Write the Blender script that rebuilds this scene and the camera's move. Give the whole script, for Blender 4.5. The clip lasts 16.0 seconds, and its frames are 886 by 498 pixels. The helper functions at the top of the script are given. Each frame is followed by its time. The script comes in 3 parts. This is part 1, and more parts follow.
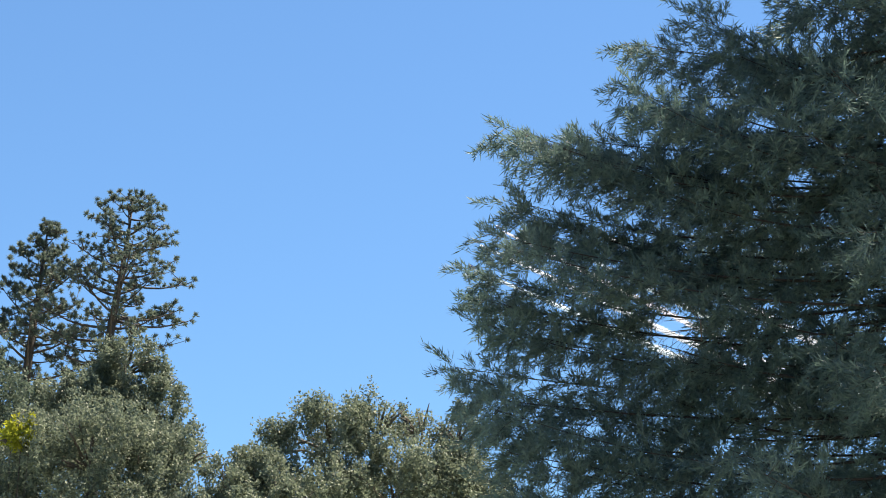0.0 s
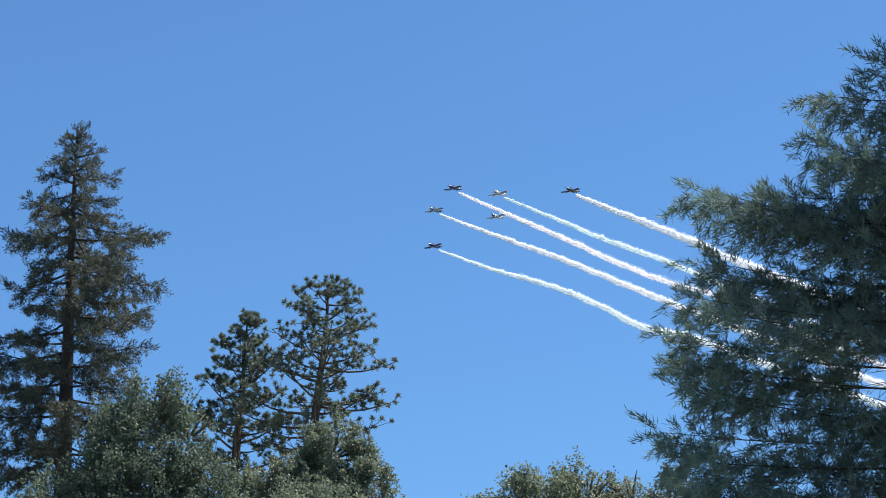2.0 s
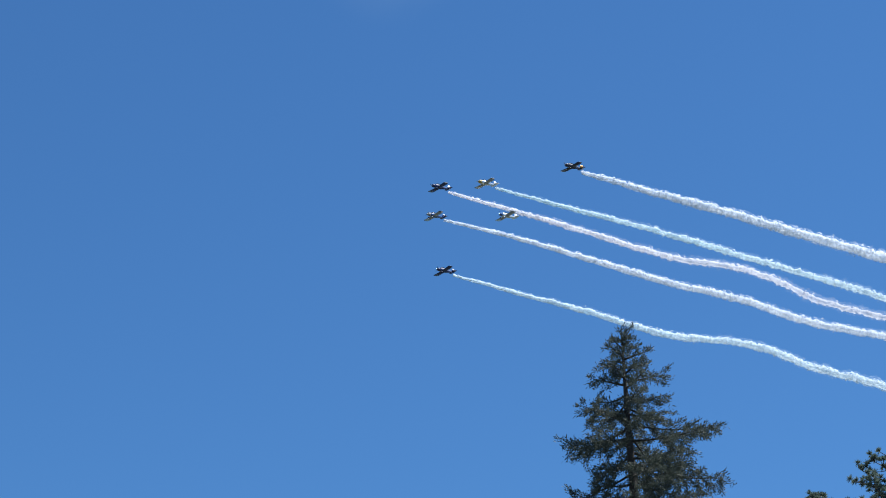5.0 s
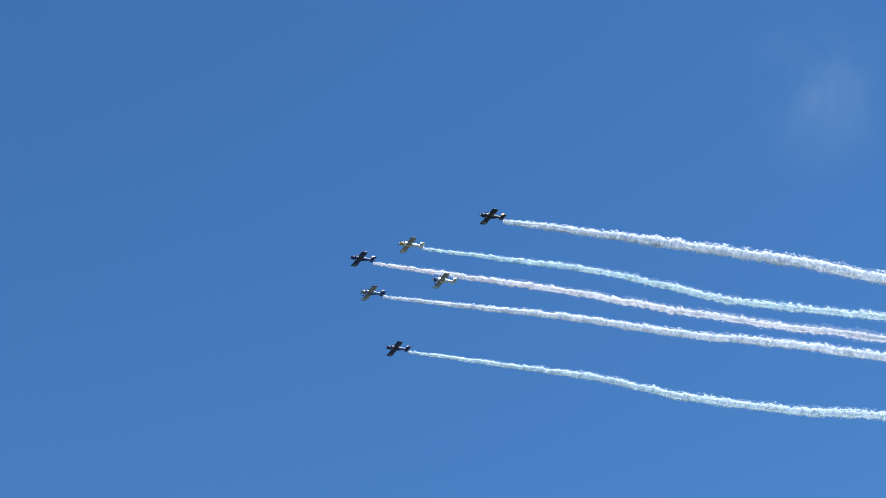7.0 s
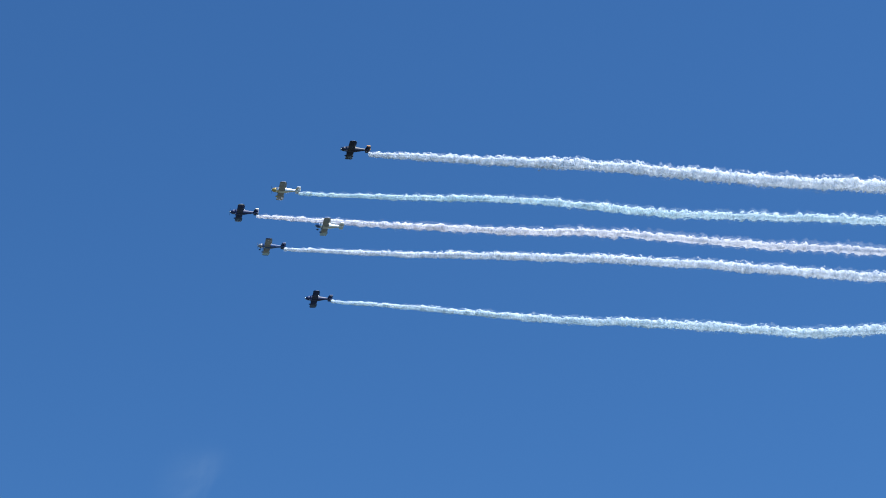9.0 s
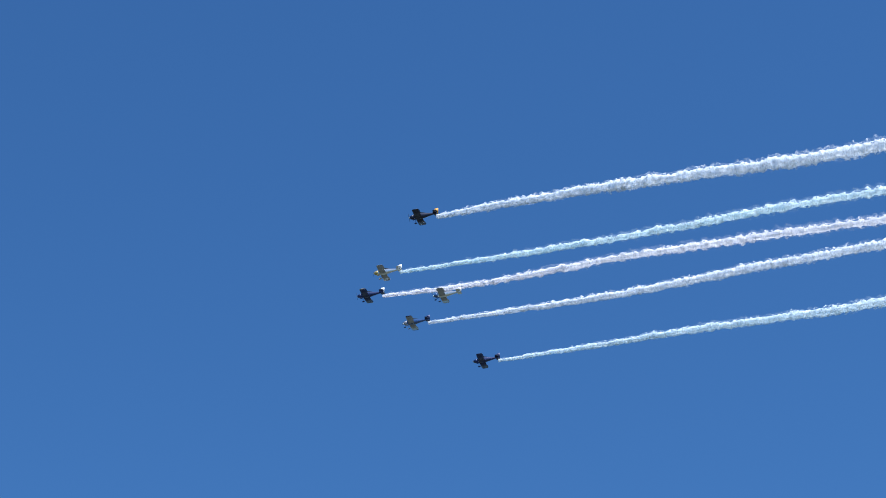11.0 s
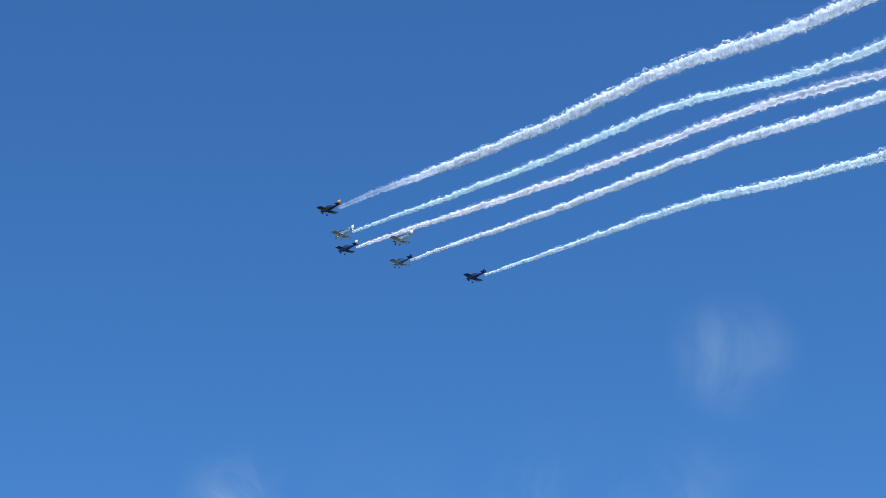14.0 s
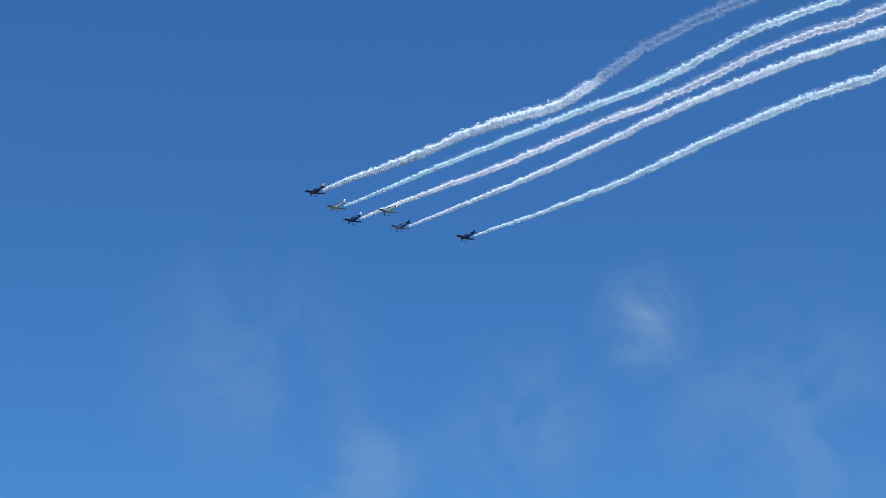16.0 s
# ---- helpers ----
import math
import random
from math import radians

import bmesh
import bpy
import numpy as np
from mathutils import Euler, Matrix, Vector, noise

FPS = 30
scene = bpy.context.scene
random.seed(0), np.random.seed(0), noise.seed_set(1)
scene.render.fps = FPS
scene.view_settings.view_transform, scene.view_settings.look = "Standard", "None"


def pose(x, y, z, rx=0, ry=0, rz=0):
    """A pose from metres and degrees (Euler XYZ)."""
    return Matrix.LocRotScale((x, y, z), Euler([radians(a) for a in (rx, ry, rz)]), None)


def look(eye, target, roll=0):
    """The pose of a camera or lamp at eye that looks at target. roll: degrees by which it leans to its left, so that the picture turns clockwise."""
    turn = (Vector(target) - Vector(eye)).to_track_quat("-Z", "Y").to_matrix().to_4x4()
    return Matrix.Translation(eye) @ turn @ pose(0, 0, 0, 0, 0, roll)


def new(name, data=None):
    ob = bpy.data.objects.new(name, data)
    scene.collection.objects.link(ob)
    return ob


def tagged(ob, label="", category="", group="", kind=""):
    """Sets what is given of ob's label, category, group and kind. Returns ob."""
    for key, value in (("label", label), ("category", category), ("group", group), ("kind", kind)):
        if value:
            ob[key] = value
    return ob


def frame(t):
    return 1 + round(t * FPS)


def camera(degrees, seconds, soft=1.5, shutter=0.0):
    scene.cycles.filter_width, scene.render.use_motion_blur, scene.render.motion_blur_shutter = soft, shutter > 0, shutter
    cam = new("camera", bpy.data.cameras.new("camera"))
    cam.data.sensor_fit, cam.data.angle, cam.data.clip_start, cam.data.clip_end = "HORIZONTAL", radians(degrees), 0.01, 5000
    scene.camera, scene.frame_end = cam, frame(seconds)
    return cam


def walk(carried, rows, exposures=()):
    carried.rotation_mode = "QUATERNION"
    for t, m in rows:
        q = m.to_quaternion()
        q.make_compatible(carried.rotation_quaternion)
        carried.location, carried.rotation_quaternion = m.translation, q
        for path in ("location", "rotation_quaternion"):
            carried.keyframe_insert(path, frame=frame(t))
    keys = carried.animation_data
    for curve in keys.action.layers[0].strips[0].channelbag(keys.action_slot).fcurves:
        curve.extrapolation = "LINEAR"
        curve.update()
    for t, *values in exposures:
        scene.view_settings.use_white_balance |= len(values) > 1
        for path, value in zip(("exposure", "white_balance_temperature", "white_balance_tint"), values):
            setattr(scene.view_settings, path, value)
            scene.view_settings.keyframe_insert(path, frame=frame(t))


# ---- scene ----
# The camera stands still and turns after the aircraft.
cam = camera(21.47, 16.0, soft=1.0)
EYE = (0.0, 0.0, 1.6)
TURNS = [
    (0, 107.388, -1.469, -0.460), (0.5, 106.974, -1.176, 1.917), (1, 106.921, -1.424, 2.621), (1.5, 108.909, 0.061, 3.702),
    (2, 109.100, 0.568, 5.239), (2.5, 110.140, 0.859, 7.002), (3, 110.711, 0.544, 9.028), (3.5, 111.777, 1.895, 12.935),
    (3.7, 112.103, 2.038, 14.323), (5.8, 116.755, 3.464, 25.755), (6, 117.548, 3.865, 27.560), (6.5, 117.986, 4.808, 29.516),
    (7, 119.237, 3.730, 33.517), (7.5, 119.955, 3.041, 37.748), (8, 120.028, 2.095, 40.161), (8.5, 120.020, 1.434, 43.210),
    (9, 119.973, 1.112, 47.534), (9.5, 120.095, 0.887, 52.472), (10, 120.766, 1.382, 58.200), (10.2, 120.923, 1.324, 61.057),
    (12.3, 118.645, 0.808, 81.742), (12.5, 117.946, 0.757, 82.800), (13, 116.260, 1.455, 86.555), (13.5, 115.387, 2.499, 90.720),
    (14, 114.461, 1.639, 94.855), (14.5, 113.216, 0.788, 97.709), (15, 112.210, 1.080, 100.209), (15.5, 110.822, 0.236, 102.750),
    (16, 109.909, -0.098, 104.877),
]
EXPOSURE = [(0, 1.7, 8500, 10), (1, 1.62, 8250, 10), (1.5, 1.47, 7700, 9), (2.5, 1.08, 7100, 8), (3.5, 0.8, 6450, 7), (7, 0.92, 6400, 5), (9, 0.84, 6250, 6),
            (12.5, 0.9, 6080, 7), (14.5, 0.78, 5900, 7), (16, 0.58, 5850, 6)]
walk(cam, [(t, pose(*EYE, rx, ry, rz)) for t, rx, ry, rz in TURNS], EXPOSURE)

# ---- sky and sun ----
SUN_AZ, SUN_EL = 62.0, 62.0


SKY_TINT = (0.52, 0.9, 1.28)   # a very clear, deep blue day


def way(az, el):
    """The unit vector at that azimuth (clockwise from +y) and elevation, in degrees."""
    a, e = radians(az), radians(el)
    return Vector((math.sin(a) * math.cos(e), math.cos(a) * math.cos(e), math.sin(e)))


def make_world():
    world = bpy.data.worlds.new("sky")
    scene.world = world
    world.use_nodes = True
    nt = world.node_tree
    nt.nodes.clear()
    out = nt.nodes.new("ShaderNodeOutputWorld")
    bg = nt.nodes.new("ShaderNodeBackground")
    sky = nt.nodes.new("ShaderNodeTexSky")
    sky.sky_type, sky.sun_disc = "NISHITA", False
    sky.sun_elevation, sky.sun_rotation = radians(SUN_EL), radians(SUN_AZ)
    sky.air_density, sky.dust_density, sky.ozone_density = 1.0, 0.2, 3.0
    bg.inputs["Strength"].default_value = 0.055
    # thin high wisps of cloud
    geo = nt.nodes.new("ShaderNodeTexCoord")
    fine = nt.nodes.new("ShaderNodeTexNoise")
    fine.inputs["Scale"].default_value, fine.inputs["Detail"].default_value = 24, 6
    fine.inputs["Roughness"].default_value, fine.inputs["Distortion"].default_value = 0.55, 0.7
    nt.links.new(geo.outputs["Generated"], fine.inputs["Vector"])
    ramp = nt.nodes.new("ShaderNodeMapRange")
    ramp.interpolation_type = "SMOOTHSTEP"
    ramp.inputs["From Min"].default_value, ramp.inputs["From Max"].default_value = 0.31, 0.76
    nt.links.new(fine.outputs["Fac"], ramp.inputs["Value"])
    total = None
    for az, el, size, much in CLOUDS:
        dist = nt.nodes.new("ShaderNodeVectorMath")
        dist.operation = "DISTANCE"
        dist.inputs[1].default_value = way(az, el)
        nt.links.new(geo.outputs["Generated"], dist.inputs[0])
        blob = nt.nodes.new("ShaderNodeMapRange")
        blob.interpolation_type = "SMOOTHSTEP"
        blob.inputs["From Min"].default_value, blob.inputs["From Max"].default_value = radians(size), 0.0
        blob.inputs["To Min"].default_value, blob.inputs["To Max"].default_value = 0.0, much
        nt.links.new(dist.outputs["Value"], blob.inputs["Value"])
        if total is None:
            total = blob.outputs["Result"]
        else:
            add = nt.nodes.new("ShaderNodeMath")
            nt.links.new(total, add.inputs[0])
            nt.links.new(blob.outputs["Result"], add.inputs[1])
            total = add.outputs[0]
    mul = nt.nodes.new("ShaderNodeMath")
    mul.operation, mul.use_clamp = "MULTIPLY", True
    nt.links.new(total, mul.inputs[0])
    nt.links.new(ramp.outputs["Result"], mul.inputs[1])
    mix = nt.nodes.new("ShaderNodeMix")
    mix.data_type = "RGBA"
    mix.inputs["B"].default_value = (4.0, 5.4, 7.0, 1)
    nt.links.new(mul.outputs[0], mix.inputs["Factor"])
    clear = nt.nodes.new("ShaderNodeVectorMath")
    clear.operation = "MULTIPLY"
    clear.inputs[1].default_value = SKY_TINT
    nt.links.new(sky.outputs[0], clear.inputs[0])
    nt.links.new(clear.outputs[0], mix.inputs["A"])
    nt.links.new(mix.outputs["Result"], bg.inputs["Color"])
    nt.links.new(bg.outputs[0], out.inputs[0])


# azimuth, elevation, radius in degrees, density
CLOUDS = [(-99.6, 18.9, 1.5, 0.28), (-20.3, 31.8, 2.4, 0.16), (-53.6, 24.2, 1.3, 0.16), (-86.6, 21.4, 1.9, 0.36), (-99.7, 18.0, 1.7, 0.5), (-91.2, 18.1, 2.4, 0.4),
          (-88.0, 17.0, 3.0, 0.3), (-106.9, 14.6, 2.2, 0.4), (-103.0, 15.5, 3.0, 0.25), (-96.0, 15.5, 5.0, 0.22), (-110.0, 17.0, 4.0, 0.18)]
make_world()

sun_data = bpy.data.lights.new("sun", "SUN")
sun_data.energy, sun_data.angle, sun_data.color = 5.0, radians(0.53), (1.0, 0.975, 0.94)
sun = new("sun", sun_data)
sun.matrix_world = look(way(SUN_AZ, SUN_EL) * 100, (0, 0, 0))


# ---- materials ----
def material(name, base, rough=0.6, metal=0.0, vary=0.15, scale=5.0, island=0.0, translucent=0.0, bump=0.0, second=None, coat=0.0):
    """Base colour with noise at two scales, optional variation per island, relief and light that passes through."""
    m = bpy.data.materials.new(name)
    m.use_nodes = True
    nt = m.node_tree
    b = nt.nodes["Principled BSDF"]
    b.inputs["Roughness"].default_value, b.inputs["Metallic"].default_value = rough, metal
    b.inputs["Coat Weight"].default_value = coat
    co = nt.nodes.new("ShaderNodeTexCoord")
    n1, n2 = nt.nodes.new("ShaderNodeTexNoise"), nt.nodes.new("ShaderNodeTexNoise")
    for n, s in ((n1, scale), (n2, scale * 9)):
        n.inputs["Scale"].default_value, n.inputs["Detail"].default_value = s, 4
        nt.links.new(co.outputs["Object"], n.inputs["Vector"])
    mean = nt.nodes.new("ShaderNodeMath")
    mean.operation = "ADD"
    nt.links.new(n1.outputs["Fac"], mean.inputs[0])
    nt.links.new(n2.outputs["Fac"], mean.inputs[1])
    amount = mean.outputs[0]
    if island:
        geo = nt.nodes.new("ShaderNodeNewGeometry")
        mad = nt.nodes.new("ShaderNodeMath")
        mad.operation = "MULTIPLY_ADD"
        mad.inputs[1].default_value = island
        nt.links.new(geo.outputs["Random Per Island"], mad.inputs[0])
        nt.links.new(amount, mad.inputs[2])
        amount = mad.outputs[0]
    rng = nt.nodes.new("ShaderNodeMapRange")
    rng.inputs["From Min"].default_value, rng.inputs["From Max"].default_value = 0.65, 1.35 + island
    nt.links.new(amount, rng.inputs["Value"])
    mix = nt.nodes.new("ShaderNodeMix")
    mix.data_type = "RGBA"
    second = second or tuple(c * (1 + 1.2 * vary) for c in base)
    mix.inputs["A"].default_value = (*[c * (1 - vary) for c in base], 1)
    mix.inputs["B"].default_value = (*second, 1)
    nt.links.new(rng.outputs[0], mix.inputs["Factor"])
    nt.links.new(mix.outputs["Result"], b.inputs["Base Color"])
    if bump:
        bp = nt.nodes.new("ShaderNodeBump")
        bp.inputs["Strength"].default_value, bp.inputs["Distance"].default_value = bump, 0.03
        nt.links.new(n2.outputs["Fac"], bp.inputs["Height"])
        nt.links.new(bp.outputs[0], b.inputs["Normal"])
    if translucent:
        b.inputs["Specular IOR Level"].default_value = 0.2
        tr, mx = nt.nodes.new("ShaderNodeBsdfTranslucent"), nt.nodes.new("ShaderNodeMixShader")
        nt.links.new(mix.outputs["Result"], tr.inputs["Color"])
        mx.inputs[0].default_value = translucent
        nt.links.new(b.outputs[0], mx.inputs[1])
        nt.links.new(tr.outputs[0], mx.inputs[2])
        nt.links.new(mx.outputs[0], nt.nodes["Material Output"].inputs[0])
    return m


M_GROUND = material("dry_grass", (0.035, 0.045, 0.035), 0.95, vary=0.35, scale=0.3, second=(0.06, 0.07, 0.055), bump=0.6)
# unseen pale ground, added to throw sunlight up into the trees
M_BOUNCE_GROUND = material("unseen_bounce_ground", (0.22, 0.235, 0.18), 0.95, vary=0.3, scale=0.4, second=(0.33, 0.35, 0.27), bump=0.6)
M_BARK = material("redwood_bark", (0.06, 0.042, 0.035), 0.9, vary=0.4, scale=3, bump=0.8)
# the same bark darkened: shade inside the crowns is put into the colour
M_SHADED_BARK = material("shaded_redwood_bark", (0.03, 0.024, 0.022), 0.9, vary=0.4, scale=3, bump=0.8)
M_PINE_BARK = material("pine_bark", (0.045, 0.037, 0.034), 0.9, vary=0.4, scale=4, bump=0.8)
M_OAK_BARK = material("oak_bark", (0.09, 0.08, 0.07), 0.9, vary=0.35, scale=4, bump=0.8)
# near needles paler and bluer: haze over the shaded crown is in the colour
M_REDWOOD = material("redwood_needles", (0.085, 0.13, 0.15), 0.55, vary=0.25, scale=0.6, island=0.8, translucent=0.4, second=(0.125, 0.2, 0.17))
# the far tree's needles, in a darker colour
M_REDWOOD_FAR = material("far_redwood_needles", (0.045, 0.062, 0.058), 0.6, vary=0.4, scale=0.7, island=0.8, translucent=0.3, second=(0.095, 0.108, 0.09))
M_PINE = material("pine_needles", (0.09, 0.13, 0.12), 0.5, vary=0.4, scale=0.8, island=0.7, translucent=0.35, second=(0.16, 0.205, 0.165))
M_OAK = material("live_oak_leaves", (0.095, 0.135, 0.11), 0.5, vary=0.4, scale=0.9, island=1.0, translucent=0.35, second=(0.24, 0.285, 0.205))
# oak leaves for the left oak, its shade painted in as darker green
M_SHADED_OAK = material("shaded_oak_leaves", (0.065, 0.1, 0.088), 0.6, vary=0.4, scale=0.9, island=1.0, translucent=0.35, second=(0.14, 0.185, 0.135))
M_YELLOW = material("yellow_green_leaves", (0.25, 0.30, 0.03), 0.5, vary=0.3, scale=2, island=0.8, translucent=0.4, second=(0.45, 0.46, 0.06))
M_NAVY = material("navy_paint", (0.008, 0.025, 0.115), 0.5, vary=0.2, scale=2, coat=0.03)
M_BLACK = material("black_paint", (0.008, 0.014, 0.048), 0.5, vary=0.2, scale=2, coat=0.03)
# white paint greyed: the shade under the wings is part of its colour
M_SHADED_WHITE = material("shaded_white_paint", (0.3, 0.3, 0.33), 0.4, vary=0.06, scale=2, coat=0.3)
# the same white without that shade, for fins and tails
M_BRIGHT = material("bright_white_paint", (0.72, 0.72, 0.74), 0.4, vary=0.05, scale=2, coat=0.3)
M_GOLD = material("golden_paint", (0.5, 0.36, 0.1), 0.35, vary=0.08, scale=2, coat=0.3)
M_SILVER = material("bare_aluminium", (0.72, 0.73, 0.74), 0.3, metal=0.85, vary=0.08, scale=3)
M_ORANGE = material("orange_yellow_paint", (0.72, 0.33, 0.03), 0.35, vary=0.1, scale=2, coat=0.3)
M_BLUE = material("blue_paint", (0.03, 0.08, 0.22), 0.3, vary=0.15, scale=2, coat=0.4)
M_CANOPY = material("tinted_acrylic", (0.02, 0.025, 0.03), 0.06, vary=0.1, scale=2, coat=1.0)
M_TYRE = material("tyre_rubber", (0.02, 0.02, 0.02), 0.85, vary=0.2, scale=8)


# ---- building helpers ----
def part(name, bm, mat, parent, label="", smooth=True):
    """Links a bmesh as one mesh object under a thing or under a part."""
    me = bpy.data.meshes.new(name)
    bm.to_mesh(me)
    bm.free()
    return part_mesh(name, me, mat, parent, label, smooth)


def part_mesh(name, me, mat, parent, label="", smooth=True):
    me.materials.append(mat)
    if smooth:
        me.shade_smooth()
    ob = new(name, me)
    ob.parent = parent
    if label:
        ob["label"] = label
    return ob


def mesh_of(name, verts, faces):
    """A mesh from numpy arrays of triangles or quads, all faces alike."""
    me = bpy.data.meshes.new(name)
    k = faces.shape[1]
    me.vertices.add(len(verts))
    me.vertices.foreach_set("co", np.asarray(verts, dtype=np.float32).ravel())
    me.loops.add(faces.size)
    me.loops.foreach_set("vertex_index", np.asarray(faces, dtype=np.int32).ravel())
    me.polygons.add(len(faces))
    me.polygons.foreach_set("loop_start", np.arange(0, faces.size, k, dtype=np.int32))
    me.update(calc_edges=True)
    return me


def tube(bm, points, radii, sides=8):
    """A tapered tube along points, added to bm."""
    rings = []
    for i, p in enumerate(points):
        d = (points[min(i + 1, len(points) - 1)] - points[max(i - 1, 0)]).normalized()
        a = d.orthogonal().normalized()
        b = d.cross(a)
        rings.append([bm.verts.new(p + (a * math.cos(2 * math.pi * j / sides) + b * math.sin(2 * math.pi * j / sides)) * radii[i]) for j in range(sides)])
    for r0, r1 in zip(rings, rings[1:]):
        for j in range(sides):
            bm.faces.new((r0[j], r0[(j + 1) % sides], r1[(j + 1) % sides], r1[j]))
    bm.faces.new(rings[0][::-1])
    bm.faces.new(rings[-1])


def unit(a):
    return a / (np.linalg.norm(a, axis=-1, keepdims=True) + 1e-9)


def blades(base, direction, length, width, rng):
    """Narrow pointed needles or sprays with a slight fold, from base along direction. Returns vertices and triangles."""
    n = len(base)
    d = unit(direction)
    side = unit(np.cross(d, unit(rng.normal(size=(n, 3)))))
    up = np.cross(d, side)
    L, w = length[:, None], width[:, None] / 2
    mid = base + d * L * 0.45
    v = np.stack([base, mid + side * w + up * w * 0.35, base + d * L, mid - side * w + up * w * 0.35], 1).reshape(-1, 3)
    f = np.array([[0, 1, 2], [0, 2, 3]])
    return v, (np.arange(n)[:, None, None] * 4 + f).reshape(-1, 3)


def flat_leaves(base, rng, length, width):
    """Small pointed oval leaves with a fold, at random turns."""
    n = len(base)
    d = unit(rng.normal(size=(n, 3)) + np.array([0, 0, 0.2]))
    nrm = unit(rng.normal(size=(n, 3)) + np.array([0, 0, 0.6]))
    s = unit(np.cross(d, nrm))
    up = np.cross(s, d)
    L, w = (length * rng.uniform(0.6, 1.3, n))[:, None], (width * rng.uniform(0.6, 1.3, n))[:, None] / 2
    v = np.stack([base, base + d * L * 0.5 + s * w + up * w * 0.4, base + d * L, base + d * L * 0.5 - s * w + up * w * 0.4], 1).reshape(-1, 3)
    f = np.array([[0, 1, 2], [0, 2, 3]])
    return v, (np.arange(n)[:, None, None] * 4 + f).reshape(-1, 3)


# ---- ground ----
def make_ground():
    bm = bmesh.new()
    rings, last = [0, 15, 40, 90, 200, 600, 1800, 4500], None
    centre = bm.verts.new((0, 0, 0))
    rng = np.random.default_rng(4)
    for r in rings[1:]:
        ring = [bm.verts.new((r * math.cos(k * math.pi / 24), r * math.sin(k * math.pi / 24), rng.uniform(-0.15, 0.1) if r < 30 else rng.uniform(-0.004, 0.0) * r))
                for k in range(48)]
        for k in range(48):
            if last:
                bm.faces.new((last[k], ring[k], ring[(k + 1) % 48], last[(k + 1) % 48]))
            else:
                bm.faces.new((centre, ring[k], ring[(k + 1) % 48]))
        last = ring
    g = part("ground", bm, M_GROUND, None)
    g.data.materials.append(M_BOUNCE_GROUND)
    # the added reflector: pale faces within 90 m of the eye
    for face in g.data.polygons:
        face.material_index = 1 if face.center.xy.length < 90 else 0
    return tagged(g, "unseen pale ground added to bounce light up, darker woodland ground to the horizon", "ground", kind="structure")


make_ground()


# ---- trees ----
def thing(name, place, label, category, group=""):
    e = new(name)
    e.location = place
    return tagged(e, label, category, group)


def curve_points(a, b, sag, n=7):
    """From a to b with a sag in the middle and an upturned end."""
    return [a.lerp(b, i / (n - 1)) - Vector((0, 0, sag * math.sin(math.pi * i / (n - 1)))) for i in range(n)]


# openings in the near crown where the sky shows: azimuth, elevation, half width and half height in degrees
CROWN_GAPS = [(5.95, 15.37, 0.74, 0.78), (4.5, 15.9, 0.3, 0.14), (2.95, 16.0, 0.5, 0.14), (1.7, 16.5, 0.25, 0.2), (3.1, 17.75, 0.28, 0.16), (3.6, 14.5, 0.4, 0.15),
              (2.65, 18.4, 0.22, 0.2), (9.3, 19.0, 0.45, 0.12), (8.2, 20.4, 0.4, 0.2), (2.95, 12.2, 0.25, 0.3), (3.9, 13.05, 0.25, 0.15), (4.45, 17.05, 0.3, 0.12)]


def outside_gaps(points, rng):
    """Which needle sprays stay: those out of the openings, whose edges are ragged."""
    d = points - np.array(EYE)
    az = np.degrees(np.arctan2(d[:, 0], d[:, 1]))
    el = np.degrees(np.arctan2(d[:, 2], np.hypot(d[:, 0], d[:, 1])))
    stay = np.ones(len(points), dtype=bool)
    for a, e, w, h in CROWN_GAPS:
        near = np.hypot((az - a) / w, (el - e) / h) + rng.normal(size=len(points)) * 0.22
        stay &= near > 0.95
    return stay


def conifer_limb(tree, a, b, sag, thick, spread, step, finger, rng, bark, leaf, droop=0.35, fill=1.0, start=0.15, bushy=1.0, gaps=False, comb=0.55, slim=1.0):
    """One limb with its flat, drooping needle sprays."""
    pts = curve_points(a, b, sag)
    bm = bmesh.new()
    tube(bm, pts, [thick * (1 - 0.85 * i / 6) for i in range(7)], 6)
    P = np.array([list(p) for p in pts])
    axis = unit((P[-1] - P[0])[None])[0]
    across = unit(np.cross(axis, [0, 0, 1.0])[None])[0]
    total = np.linalg.norm(P[-1] - P[0])
    bases, dirs = [], []
    n = max(4, int(total / step))
    for i in range(n):
        u = start + (1 - start) * (i + rng.uniform(0, 1)) / n
        p = np.array([np.interp(u * 6, range(7), P[:, k]) for k in range(3)])
        reach = spread * (0.5 + 0.55 * math.sin(math.pi * (0.1 + 0.68 * u))) * rng.uniform(0.5, 1.2)
        side = 1 if i % 2 else -1
        d = unit((axis * rng.uniform(0.25, 1.0) + across * side * rng.uniform(0.2, 1.0) + np.array([0, 0, rng.uniform(-droop * 3.2, 0.5)]))[None])[0]
        q = p + d * reach - np.array([0, 0, droop * reach * 0.4])
        if i % 3 == 0:
            tube(bm, [Vector(p), Vector((p + q) / 2 + [0, 0, 0.03]), Vector(q)], [thick * 0.22, thick * 0.14, thick * 0.05], 4)
        m = max(5, int(reach / finger * 9 * fill))
        s = rng.uniform(0.1, 1.0, m) ** 0.8
        b0 = p + (q - p) * s[:, None] + rng.normal(size=(m, 3)) * finger * 0.28 * bushy
        bases.append(b0)
        dirs.append(d * 0.9 + rng.normal(size=(m, 3)) * comb + np.array([0, 0, 0.25]))
    limb = part("limb", bm, bark, tree)
    B, D = np.concatenate(bases), np.concatenate(dirs)
    if gaps:
        stay = outside_gaps(B + np.array(tree.location), rng)
